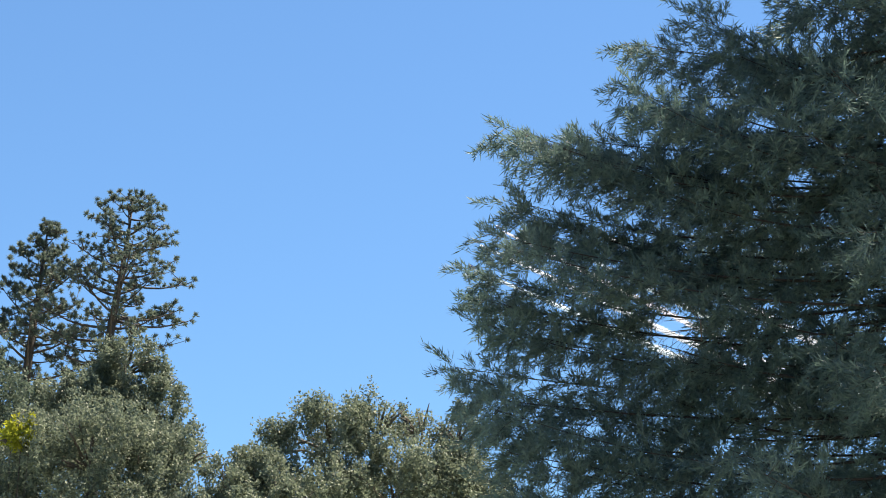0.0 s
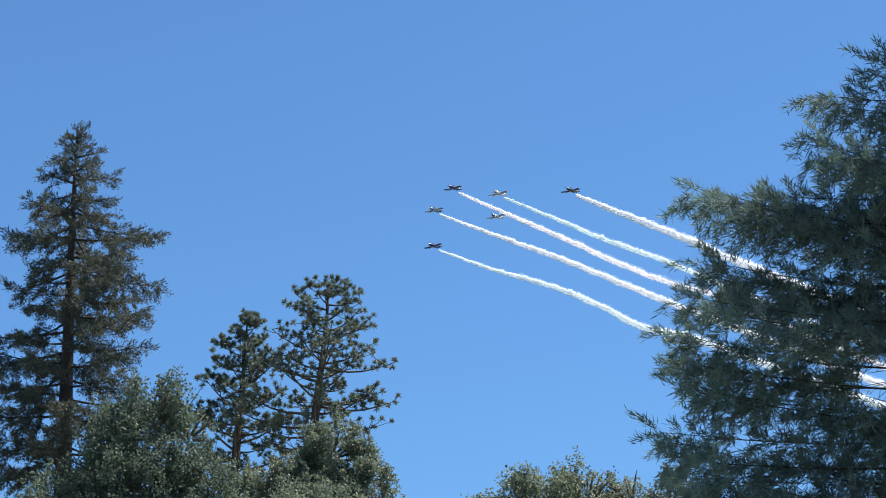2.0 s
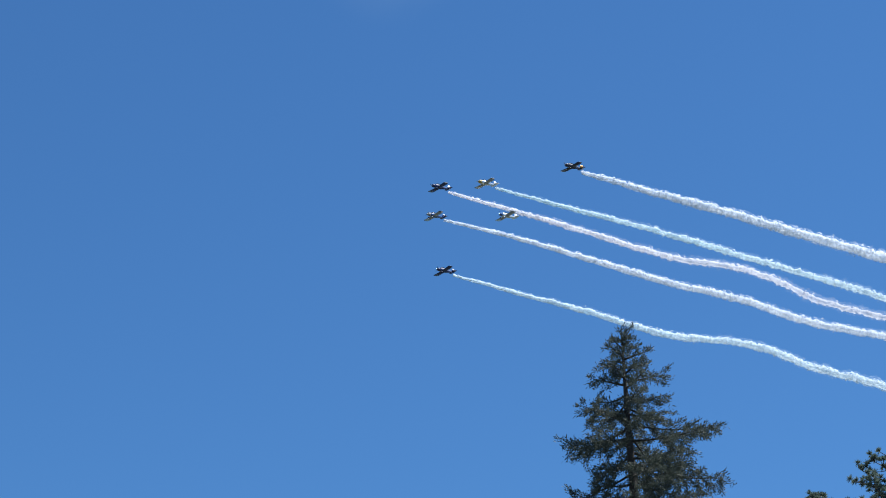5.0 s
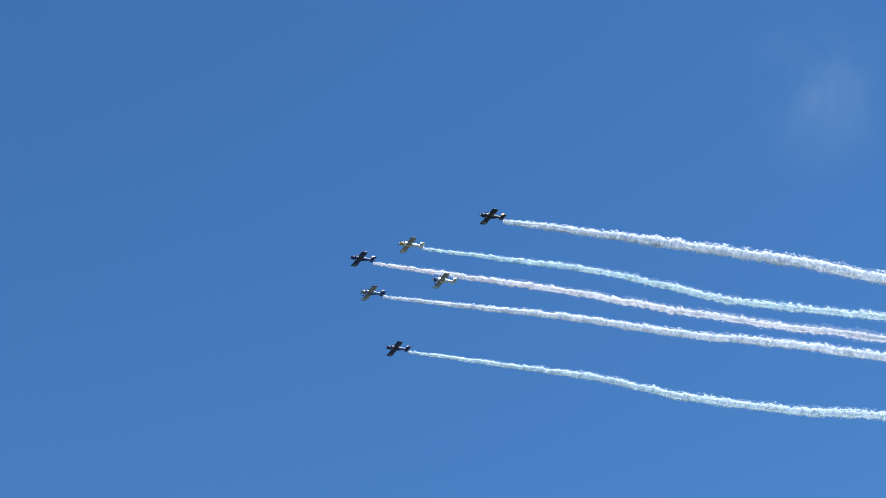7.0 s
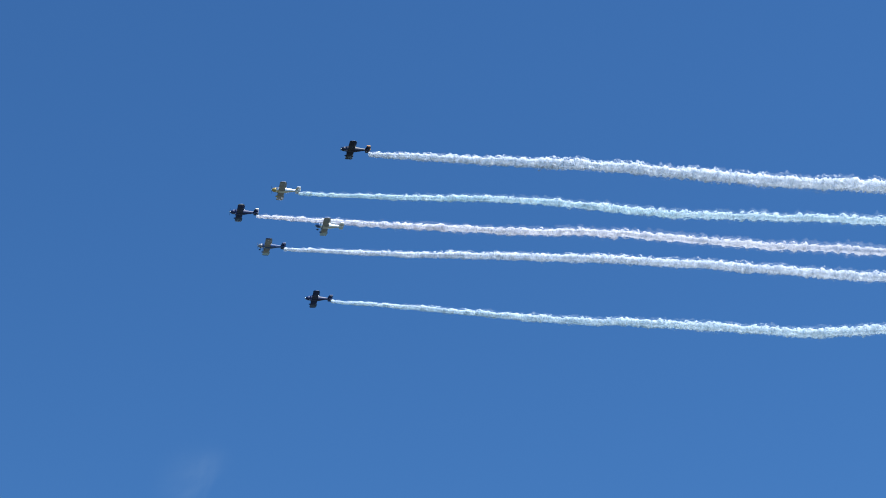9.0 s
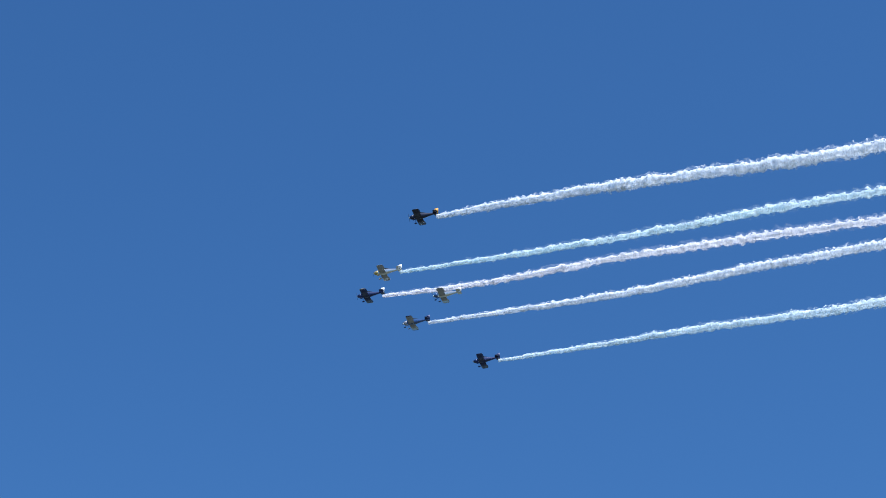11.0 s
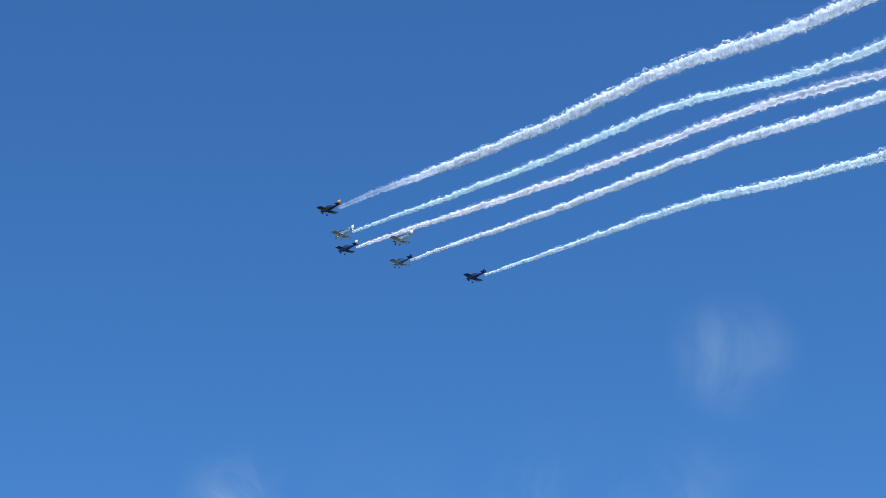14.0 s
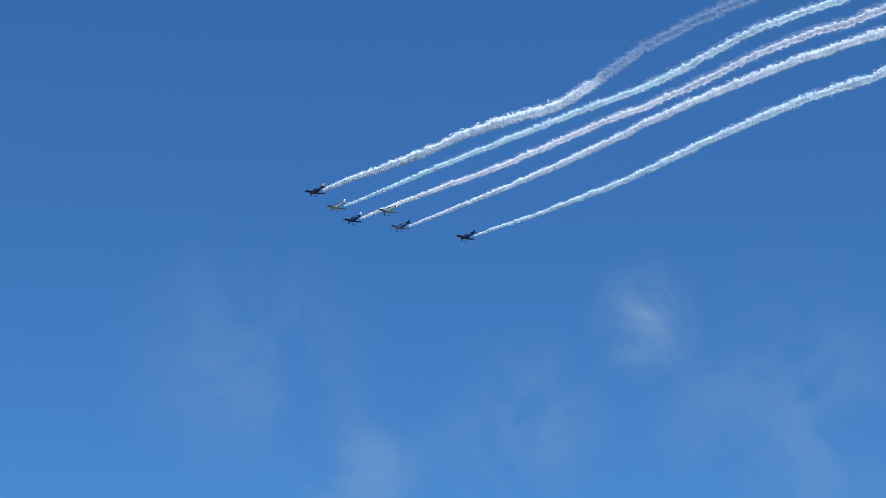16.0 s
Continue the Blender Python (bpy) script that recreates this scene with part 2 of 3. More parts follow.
        if stay.sum() > 10:
            B, D = B[stay], D[stay]
    k = len(B)
    v, f = blades(B, D, finger * rng.uniform(0.55, 1.25, k), finger * slim * rng.uniform(0.13, 0.28, k), rng)
    part_mesh("foliage", mesh_of("foliage", v, f), leaf, limb, smooth=False)
    return limb


def trunk_part(tree, points, radii, bark, sides=12):
    bm = bmesh.new()
    tube(bm, [Vector(p) for p in points], radii, sides)
    return part("trunk", bm, bark, tree)


def spot(az, el, dist):
    """The place at that azimuth and elevation from the eye, at that level distance."""
    a = radians(az)
    return Vector((dist * math.sin(a), dist * math.cos(a), EYE[2] + dist * math.tan(radians(el))))


def near_redwood():
    rng = np.random.default_rng(11)
    foot = spot(12.2, 0, 34)
    foot.z = 0
    tree = thing("redwood_tree", foot, "tall dark-green coast redwood with drooping sprays, mostly in shade", "tree")
    trunk_part(tree, [(0, 0, -0.2), (0.05, 0, 2), (0, 0.05, 8), (0.1, 0, 14), (0.05, 0, 19), (0, 0, 25)], [0.75, 0.55, 0.42, 0.3, 0.2, 0.03], M_BARK, 14)
    # limbs whose tips make the outline against the sky: azimuth, elevation, distance
    for az, el, dist in NEAR_TIPS:
        b = spot(az + 0.15, el - 0.14, dist) - foot
        a = Vector((0, 0, b.z + rng.uniform(-0.3, 0.7)))
        conifer_limb(tree, a, b, rng.uniform(0.15, 0.6), 0.028, 0.66, 0.056, 0.15, rng, M_SHADED_BARK, M_REDWOOD, fill=2.2, start=0.06, gaps=True, comb=0.5, slim=0.5, bushy=0.55)
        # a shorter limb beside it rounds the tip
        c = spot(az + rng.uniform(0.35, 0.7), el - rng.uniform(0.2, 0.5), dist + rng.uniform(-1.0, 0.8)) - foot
        conifer_limb(tree, Vector((0, 0, c.z + rng.uniform(-0.2, 0.5))), c, rng.uniform(0.15, 0.5), 0.022, 0.6, 0.085, 0.15, rng, M_SHADED_BARK, M_REDWOOD, fill=1.7, start=0.45,
                     gaps=True, comb=0.55, slim=0.52, bushy=0.6)
    # limbs all round, finest on the sides that face the eye
    for i in range(160):
        z = 5.0 + 17.5 * (i / 160)
        turn = i * 2.399 + rng.uniform(-0.3, 0.3)
        back = math.sin(turn) > 0.35
        reach = np.interp(z, [5, 8, 12, 16, 20, 24], [5.8, 5.8, 5.4, 4.3, 2.8, 0.8]) * rng.uniform(0.5, 0.95)
        b = Vector((reach * math.cos(turn), reach * math.sin(turn), z + rng.uniform(-0.5, 0.4)))
        fine = 0 if math.cos(turn) > 0.4 else 1 if back else 2
        conifer_limb(tree, Vector((0, 0, z + 0.3)), b, 0.3, 0.03, 0.8, (0.3, 0.11, 0.085)[fine], (0.32, 0.2, 0.15)[fine], rng, M_SHADED_BARK, M_REDWOOD, fill=(1.4, 2.0, 2.1)[fine], start=0.06, gaps=True, comb=0.5, slim=(1, 0.75, 0.55)[fine], bushy=0.6)
    # a bare dead twig in a gap of the crown
    bm = bmesh.new()
    root = spot(6.6, 15.2, 31.6) - foot
    top = spot(6.2, 16.2, 31.6) - foot
    tube(bm, [root, root.lerp(top, 0.5) + Vector((0.1, 0, 0)), top], [0.012, 0.009, 0.005], 5)
    for u, off in ((0.3, (-0.42, 0, -0.1)), (0.55, (-0.4, 0, -0.05)), (0.8, (0.22, 0, 0.3))):
        p = root.lerp(top, u)
        tube(bm, [p, p + Vector(off)], [0.008, 0.004], 4)
    part("dead_twig", bm, M_OAK_BARK, tree, "bare grey twig")


def far_redwood():
    rng = np.random.default_rng(5)
    foot = spot(-14.58, 0, 75)
    top = EYE[2] + 75 * math.tan(radians(21.75))
    foot.z = 0
    tree = thing("redwood_tree", foot, "slender sunlit redwood with a pointed open crown", "tree")
    trunk_part(tree, [(0, 0, -0.2), (0.0, 0, 6), (0.06, 0, 16), (0.0, 0, top - 8), (-0.03, 0, top - 3), (0, 0, top)], [0.6, 0.48, 0.34, 0.2, 0.1, 0.02], M_SHADED_BARK)
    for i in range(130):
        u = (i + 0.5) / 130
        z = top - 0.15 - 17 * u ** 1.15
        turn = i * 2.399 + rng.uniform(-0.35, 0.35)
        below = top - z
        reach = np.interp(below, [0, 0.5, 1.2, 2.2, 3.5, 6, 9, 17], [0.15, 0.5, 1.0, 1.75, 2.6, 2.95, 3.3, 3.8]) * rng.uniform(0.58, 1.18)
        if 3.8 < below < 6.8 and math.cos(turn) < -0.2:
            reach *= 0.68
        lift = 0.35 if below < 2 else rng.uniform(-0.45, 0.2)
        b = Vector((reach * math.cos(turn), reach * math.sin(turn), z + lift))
        conifer_limb(tree, Vector((0, 0, z)), b, 0.12 if below > 2 else 0.0, 0.045, 0.32 + 0.15 * min(reach, 2.2), 0.1, 0.15, rng, M_SHADED_BARK, M_REDWOOD_FAR,
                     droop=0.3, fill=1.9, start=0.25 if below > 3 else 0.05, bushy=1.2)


def tuft(centre, axis, rng, length, count):
    d = rng.normal(size=(count, 3)) + np.array(axis) * 0.9
    return np.repeat(np.array(centre)[None], count, 0), d, length * rng.uniform(0.7, 1.15, count)


def pine_tree(az, el, dist, limbs, depth, lean, profile, seed, label, tufts, long_limbs=()):
    rng = np.random.default_rng(seed)
    foot = spot(az - lean, 0, dist)
    top = EYE[2] + dist * math.tan(radians(el))
    foot.z = 0
    shift = Vector(spot(az, 0, dist)) - Vector(spot(az - lean, 0, dist))
    tree = thing("pine_tree", foot, label, "tree", "pines behind the oaks")

    def stem(z):
        u = max(0.0, min(1.0, z / top))
        return Vector((shift.x * u ** 2 + 0.12 * math.sin(z * 0.5), shift.y * u ** 2, z))

    zs = [-0.2, 4, 9, top - 10, top - 7, top - 5, top - 3, top - 1.5, top - 0.2]
    trunk_part(tree, [stem(max(z, 0)) if z > 0 else Vector((0, 0, z)) for z in zs], [0.42, 0.36, 0.32, 0.24, 0.19, 0.15, 0.1, 0.06, 0.025], M_PINE_BARK, 10)
    for i in range(limbs + len(long_limbs)):
        u = (i + rng.uniform(0, 1)) / limbs
        z = top - 0.2 - depth * u
        turn = i * 2.399 + rng.uniform(-0.5, 0.5)
        reach = np.interp(top - z, *profile) * rng.uniform(0.5, 1.1)
        if i >= limbs:
            z, turn, reach = top - long_limbs[i - limbs][0], long_limbs[i - limbs][1], long_limbs[i - limbs][2]
        a = stem(z)
        rise = rng.uniform(0.1, 0.7) * reach if i < limbs else 0.05 * reach
        b = a + Vector((reach * math.cos(turn), reach * math.sin(turn), rise))
        pts = curve_points(a, b, 0.1 * reach, 6)
        bm = bmesh.new()
        r0 = 0.022 + 0.016 * reach
        tube(bm, pts, [r0 * (1 - 0.8 * k / 5) for k in range(6)], 5)
        bases, dirs, lens = [], [], []
        for j in range(max(4, int(tufts * (0.35 + reach / 2.2)))):
            w = rng.uniform(0.38, 1.0) ** 0.6
            k = min(4, int(w * 5))
            p = pts[k].lerp(pts[k + 1], w * 5 - k)
            off = Vector((rng.normal() * 0.27, rng.normal() * 0.27, abs(rng.normal()) * 0.2)) * min(1.0, 0.4 + reach * 0.35)
            q = p + off
            tube(bm, [p, p.lerp(q, 0.5) - Vector((0, 0, 0.03)), q], [0.018, 0.014, 0.01], 4)
            c, d, ln = tuft(q, (off.normalized() + Vector((0, 0, 0.6))), rng, 0.19, 42)
            bases.append(c), dirs.append(d), lens.append(ln)
        limb = part("limb", bm, M_PINE_BARK, tree)
        B, D, L = np.concatenate(bases), np.concatenate(dirs), np.concatenate(lens)
        v, f = blades(B, D, L, np.full(len(B), 0.035), rng)
        part_mesh("foliage", mesh_of("foliage", v, f), M_PINE, limb, smooth=False)


def oak_tree(az, dist, base_el, lobes, seed, label, leaves, leaf=0.078, mat=None, name="oak_tree", group="oaks"):
    """A broad-leaved tree: lobes are (azimuth, elevation, radius, depth offset) of the crown's bulges."""
    rng = np.random.default_rng(seed)
    foot = spot(az, 0, dist)
    foot.z = 0
    tree = thing(name, foot, label, "tree", group)
    fork = spot(az, base_el, dist) - foot
    fork.z = max(1.2, fork.z * 0.45)
    trunk_part(tree, [(0, 0, -0.2), (0.1, 0, fork.z * 0.5), fork], [0.42, 0.33, 0.27], M_OAK_BARK, 10)
    total = sum(l[2] ** 2 for l in lobes)
    clumps, sizes = [], []
    for a, e, r, dy in lobes:
        c = spot(a, e - 0.35, dist + dy) - foot
        c.z -= r
        bm = bmesh.new()
        mid = fork.lerp(c, 0.5) + Vector((0, 0, -0.3))
        tube(bm, [fork, mid, c, c + Vector((0, 0, r * 0.8))], [0.12 * k for k in (1.0 * min(1, r), 0.6 * min(1, r), 0.3 * min(1, r), 0.06)], 7)
        for _ in range(9):
            d = Vector(rng.normal(size=3)).normalized()
            d.z = abs(d.z)
            s = c + d * r * 0.2
            tube(bm, [s, s + d * r * 0.45 + Vector((0, 0, 0.05)), s + d * r * 0.82], [0.04, 0.025, 0.008], 5)
        part("limb", bm, M_OAK_BARK, tree)
        n = max(14, int(27 * r * r))
        d = unit(rng.normal(size=(n, 3)))
        d[:, 2] = np.where(d[:, 2] < -0.3, -d[:, 2], d[:, 2])
        rad = r * rng.uniform(0.35, 1.15, n)[:, None] ** 0.6
        clumps.append(np.array(c) + d * rad * np.array([1.0, 1.0, 1.05]))
        sizes.append(np.minimum(0.4, r * 0.3) * rng.uniform(0.4, 1.3, n))
    C, S = np.concatenate(clumps), np.concatenate(sizes)
    pick = rng.choice(len(C), leaves, p=S ** 2 / (S ** 2).sum())
    # leaves sit in small bunches at the twigs' ends
    twigs = unit(rng.normal(size=(len(C), 44, 3))) * (rng.uniform(0.05, 1, (len(C), 44)) ** 0.5)[:, :, None]
    twigs[:, :, 2] *= 1.25
    off = twigs[pick, rng.integers(0, 44, leaves)]
    pts = C[pick] + off * S[pick][:, None] + rng.normal(size=(leaves, 3)) * 0.042
    # upright leafy shoots that break the outline
    shoots = int(len(C) * 0.32)
    pick = rng.integers(0, len(C), shoots)
    sh = []
    for c, w in zip(C[pick], S[pick]):
        t = rng.uniform(0, 1, 46)[:, None]
        rise = np.array([rng.normal() * 0.12, rng.normal() * 0.12, w + rng.uniform(0.03, 0.28)])
        sh.append(c + rise * t + rng.normal(size=(46, 3)) * 0.075 * (1.25 - t))
    pts = np.concatenate([pts] + sh)
    v, f = flat_leaves(pts, rng, leaf, leaf * 0.6)
    part_mesh("crown", mesh_of("crown", v, f), mat or M_OAK, tree, smooth=False)


NEAR_TIPS = [(6.29, 23.34, 31.5), (4.63, 22.62, 32.9), (4.34, 21.64, 30.4), (5.38, 20.83, 32.8), (1.38, 20.55, 30.9), (2.28, 20.15, 31.3), (3.31, 20.24, 32.5), (1.57, 18.75, 31.2), (2.17, 18.28, 31.6), (1.01, 17.91, 30.1), (0.53, 17.07, 32.3), (0.77, 16.31, 31.6), (1.01, 15.69, 31.0), (0.26, 14.63, 32.4), (0.49, 13.94, 30.9), (0.87, 13.26, 31.4), (1.61, 12.58, 30.4), (1.49, 11.74, 31.2), (2.35, 11.48, 30.6)]
near_redwood()
far_redwood()
pine_tree(-8.05, 18.4, 84, 62, 6.8, 0.7, ([0, 0.6, 1.6, 3.0, 4.6, 5.6, 7.5], [0.35, 1.0, 1.5, 2.05, 2.5, 2.7, 2.0]), 21, "open-crowned pine with dark needle tufts above the oaks", 9, [(5.0, 0.1, 2.9), (4.9, -0.2, 2.3), (3.5, 0.2, 2.5), (2.2, -0.3, 1.8)])
pine_tree(-10.15, 17.5, 86, 52, 6.5, 0.25, ([0, 0.6, 1.6, 3.0, 5.0, 6.5], [0.35, 0.7, 1.1, 1.6, 2.1, 2.4]), 22, "shorter dense pine with clustered needle tufts", 15)
oak_tree(-8.4, 55, 10, [(-8.6, 13.5, 1.5, -1.5), (-7.4, 13.0, 1.2, -1.0), (-6.3, 13.0, 0.8, -0.6), (-9.9, 12.9, 1.2, 0.0), (-6.6, 11.8, 1.3, -1.0), (-8.0, 11.7, 1.8, -2.0),
          (-10.2, 11.6, 1.7, -1.0)], 31, "dense live oak with small grey-green leaves in sun", 112000)
oak_tree(-7.8, 60, 11, [(-7.9, 15.2, 1.0, 0.5), (-7.0, 14.5, 0.8, 0.5), (-8.8, 14.4, 1.1, 0.8), (-7.6, 13.8, 1.6, 0.6), (-9.4, 13.8, 1.2, 1.0)], 32,
         "tall live oak crown in front of the pines", 92000)
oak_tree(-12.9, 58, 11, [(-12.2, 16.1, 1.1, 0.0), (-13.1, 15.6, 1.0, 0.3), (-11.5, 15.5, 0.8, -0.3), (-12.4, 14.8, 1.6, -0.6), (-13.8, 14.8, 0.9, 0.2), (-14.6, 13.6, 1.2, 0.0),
          (-11.2, 14.2, 1.3, -0.4), (-12.0, 13.2, 2.0, -0.8), (-14.0, 13.2, 2.0, -0.4), (-11.4, 11.9, 1.7, -0.6), (-12.7, 11.6, 2.0, -1.0), (-14.2, 11.5, 2.0, -0.6)], 33, "broad oak with rounded leafy bulges beside the redwood, its leaves coloured darker for shade", 136000,
         leaf=0.09, mat=M_SHADED_OAK)
oak_tree(-2.6, 52, 9, [(-2.7, 13.85, 1.1, 0.0), (-3.9, 13.4, 0.75, 0.2), (-1.5, 14.0, 0.9, 0.0), (-0.4, 13.95, 0.8, 0.3), (0.5, 13.7, 0.7, 0.2), (-3.1, 12.6, 1.5, -0.6),
          (-1.0, 12.9, 1.5, -0.5), (0.0, 13.0, 1.1, 0.0), (0.7, 12.7, 1.0, -0.2), (0.9, 12.0, 1.2, -0.2), (-4.3, 12.0, 1.0, -0.6)], 34, "wide live oak with a bumpy top and small leaves", 92000)
oak_tree(-5.0, 50, 9, [(-4.5, 12.6, 0.8, 0.0), (-5.2, 12.2, 0.8, -0.4), (-3.9, 12.1, 1.0, -0.7), (-5.0, 11.4, 1.2, -0.8)], 35, "low live oak filling the dip between two crowns", 50000)
oak_tree(-10.35, 53.5, 9, [(-10.3, 13.0, 0.32, 0), (-10.55, 12.8, 0.3, 0), (-10.1, 12.75, 0.25, 0)], 36, "young tree with bright yellow-green leaves among oaks", 1500,
         leaf=0.1, mat=M_YELLOW, name="young_tree", group="")
oak_tree(-2.74, 48.5, 8, [(-2.74, 11.3, 0.22, 0), (-2.62, 10.9, 0.25, 0), (-2.9, 10.8, 0.25, 0)], 37, "young tree with yellow leaves in front of the wide oak", 1100,
         leaf=0.1, mat=M_YELLOW, name="young_tree", group="")


# ---- aircraft ----
def loft(bm, stations, sides=20, cap=True):
    """Rings along x: (x, half width, half height, z, squareness)."""
    rings = []
    for x, hw, hh, zc, sq in stations:
        ring = []
        for k in range(sides):
            a = 2 * math.pi * k / sides
            c, s = math.cos(a), math.sin(a)
            ring.append(bm.verts.new((x, hw * math.copysign(abs(c) ** sq, c), zc + hh * math.copysign(abs(s) ** sq, s))))
        rings.append(ring)
    for r0, r1 in zip(rings, rings[1:]):
        for k in range(sides):
            bm.faces.new((r0[k], r1[k], r1[(k + 1) % sides], r0[(k + 1) % sides]))
    if cap:
        bm.faces.new(rings[0])
        bm.faces.new(rings[-1][::-1])
    bmesh.ops.recalc_face_normals(bm, faces=bm.faces)
    return bm


AIRFOIL = [(0.5, 0.0), (0.47, 0.035), (0.36, 0.07), (0.15, 0.085), (-0.15, 0.065), (-0.5, 0.006), (-0.5, -0.006), (-0.15, -0.04), (0.15, -0.05), (0.36, -0.042), (0.47, -0.022)]


def panel(sections, normal):
    """An aerofoil lofted through sections (centre, chord, thickness), thick along normal."""
    bm = bmesh.new()
    rings = [[bm.verts.new(Vector(c) + Vector((x * chord, 0, 0)) + Vector(normal) * z * thick * chord) for x, z in AIRFOIL] for c, chord, thick in sections]
    n = len(AIRFOIL)
    for r0, r1 in zip(rings, rings[1:]):
        for k in range(n):
            bm.faces.new((r0[k], r0[(k + 1) % n], r1[(k + 1) % n], r1[k]))
    bm.faces.new(rings[0])
    bm.faces.new(rings[-1][::-1])
    bmesh.ops.recalc_face_normals(bm, faces=bm.faces)
    return bm


def ball(bm, centre, size, seg=12):
    ret = bmesh.ops.create_uvsphere(bm, u_segments=seg, v_segments=seg // 2 + 2, radius=1.0)
    bmesh.ops.scale(bm, vec=size, verts=ret["verts"])
    bmesh.ops.translate(bm, vec=centre, verts=ret["verts"])


def aircraft(label, body, cowl, wing, tip, fin_mat, tail, nose_wheel=False):
    """A two-seat low-wing sport aircraft, nose along +x, 6.3 m long, 7.5 m span."""
    e = tagged(new("aircraft"), label, "airplane", "formation of sport aircraft")
    part("fuselage", loft(bmesh.new(), [(1.05, 0.50, 0.50, 0.03, 0.8), (0.6, 0.53, 0.56, 0.04, 0.75), (-0.3, 0.54, 0.60, 0.04, 0.75), (-1.1, 0.50, 0.56, 0.04, 0.75),
                                        (-1.9, 0.38, 0.42, 0.08, 0.8), (-2.8, 0.25, 0.29, 0.12, 0.85), (-3.7, 0.12, 0.18, 0.16, 0.9), (-4.15, 0.04, 0.1, 0.18, 1.0)]), body, e)
    part("cowling", loft(bmesh.new(), [(1.95, 0.16, 0.16, 0.02, 1.0), (1.9, 0.30, 0.25, 0.0, 0.95), (1.7, 0.42, 0.36, -0.01, 0.85), (1.35, 0.48, 0.45, 0.0, 0.8), (1.055, 0.505, 0.505, 0.03, 0.8)]), cowl, e)
    bm = bmesh.new()
    loft(bm, [(2.22, 0.01, 0.01, 0.02, 1.0), (2.15, 0.08, 0.08, 0.02, 1.0), (2.05, 0.12, 0.12, 0.02, 1.0), (1.955, 0.15, 0.15, 0.02, 1.0)], 14)
    part("spinner", bm, M_SILVER, e)
    prop = new("propeller")
    prop.parent = e
    prop.location = (2.05, 0, 0.02)
    for s in (1, -1):
        bm = bmesh.new()
        loft(bm, [(0.04, 0.07, 0.1, 0, 1), (-0.03, 0.07, 0.1, 0, 1)], 8)
        for v in bm.verts:
            v.co = Vector((v.co.x * 0.6, v.co.y, s * (0.15 + (v.co.z + 0.1) * 3.7)))
        part("blade", bm, M_BLACK, prop)
    for s in (1, -1):
        ob = part("wing", panel([((-0.12, s * 0.42, -0.42), 1.47, 1.0), ((-0.12, s * 2.0, -0.32), 1.47, 1.0), ((-0.12, s * 3.45, -0.21), 1.47, 0.95)], (0, 0, 1)), wing, e)
        part("wing_tip", panel([((-0.12, s * 3.452, -0.21), 1.45, 0.95), ((-0.15, s * 3.66, -0.19), 1.36, 0.75), ((-0.22, s * 3.76, -0.17), 1.1, 0.35)], (0, 0, 1)), tip, ob)
        part("aileron", panel([((-0.83, s * 1.9, -0.33), 0.3, 0.5), ((-0.83, s * 3.35, -0.22), 0.3, 0.5)], (0, 0, 1)), wing, ob)
        t = part("tailplane", panel([((-3.68, s * 0.05, 0.26), 0.98, 0.6), ((-3.80, s * 1.36, 0.26), 0.70, 0.5)], (0, 0, 1)), tail, e)
        part("elevator", panel([((-4.18, s * 0.1, 0.26), 0.3, 0.4), ((-4.2, s * 1.34, 0.26), 0.22, 0.4)], (0, 0, 1)), tail, t)
        bm = bmesh.new()
        tube(bm, [Vector((0.75, s * 0.4, -0.45)), Vector((0.85, s * 0.85, -1.0))], [0.045, 0.035], 8)
        leg = part("gear_leg", bm, body, e)
        bm = bmesh.new()
        ball(bm, (0.8, s * 0.9, -1.05), (0.36, 0.09, 0.15))
        part("wheel_fairing", bm, cowl, leg)
        bm = bmesh.new()
        ball(bm, (0.9, s * 0.9, -1.14), (0.13, 0.05, 0.13))
        part("tyre", bm, M_TYRE, leg)
    fin = part("fin", panel([((-3.62, 0, 0.28), 0.85, 0.5), ((-3.86, 0, 0.9), 0.6, 0.5), ((-3.98, 0, 1.28), 0.42, 0.45)], (0, 1, 0)), fin_mat, e)
    part("rudder", panel([((-4.18, 0, 0.05), 0.46, 0.4), ((-4.26, 0, 0.8), 0.4, 0.4), ((-4.27, 0, 1.3), 0.3, 0.4)], (0, 1, 0)), fin_mat, fin)
    bm = bmesh.new()
    loft(bm, [(0.75, 0.25, 0.05, 0.52, 1.0), (0.45, 0.4, 0.26, 0.56, 0.95), (0.0, 0.44, 0.40, 0.57, 0.95), (-0.5, 0.43, 0.42, 0.57, 0.95), (-1.1, 0.34, 0.32, 0.53, 1.0),
              (-1.7, 0.16, 0.14, 0.48, 1.0), (-2.0, 0.04, 0.04, 0.46, 1.0)], 16)
    part("canopy", bm, M_CANOPY, e, "dark glossy bubble canopy")
    bm = bmesh.new()
    if nose_wheel:
        tube(bm, [Vector((1.35, 0, -0.4)), Vector((1.6, 0, -1.0))], [0.04, 0.03], 8)
        ball(bm, (1.58, 0, -1.05), (0.3, 0.08, 0.14))
    else:
        tube(bm, [Vector((-3.9, 0, 0.1)), Vector((-4.3, 0, -0.15))], [0.025, 0.02], 6)
        ball(bm, (-4.32, 0, -0.18), (0.08, 0.04, 0.08))
    part("nose_gear" if nose_wheel else "tail_wheel", bm, M_TYRE, e)
    bm = bmesh.new()
    tube(bm, [Vector((1.2, 0.15, -0.5)), Vector((0.8, 0.15, -0.62))], [0.04, 0.04], 8)
    part("exhaust_pipe", bm, M_SILVER, e)
    return e, prop


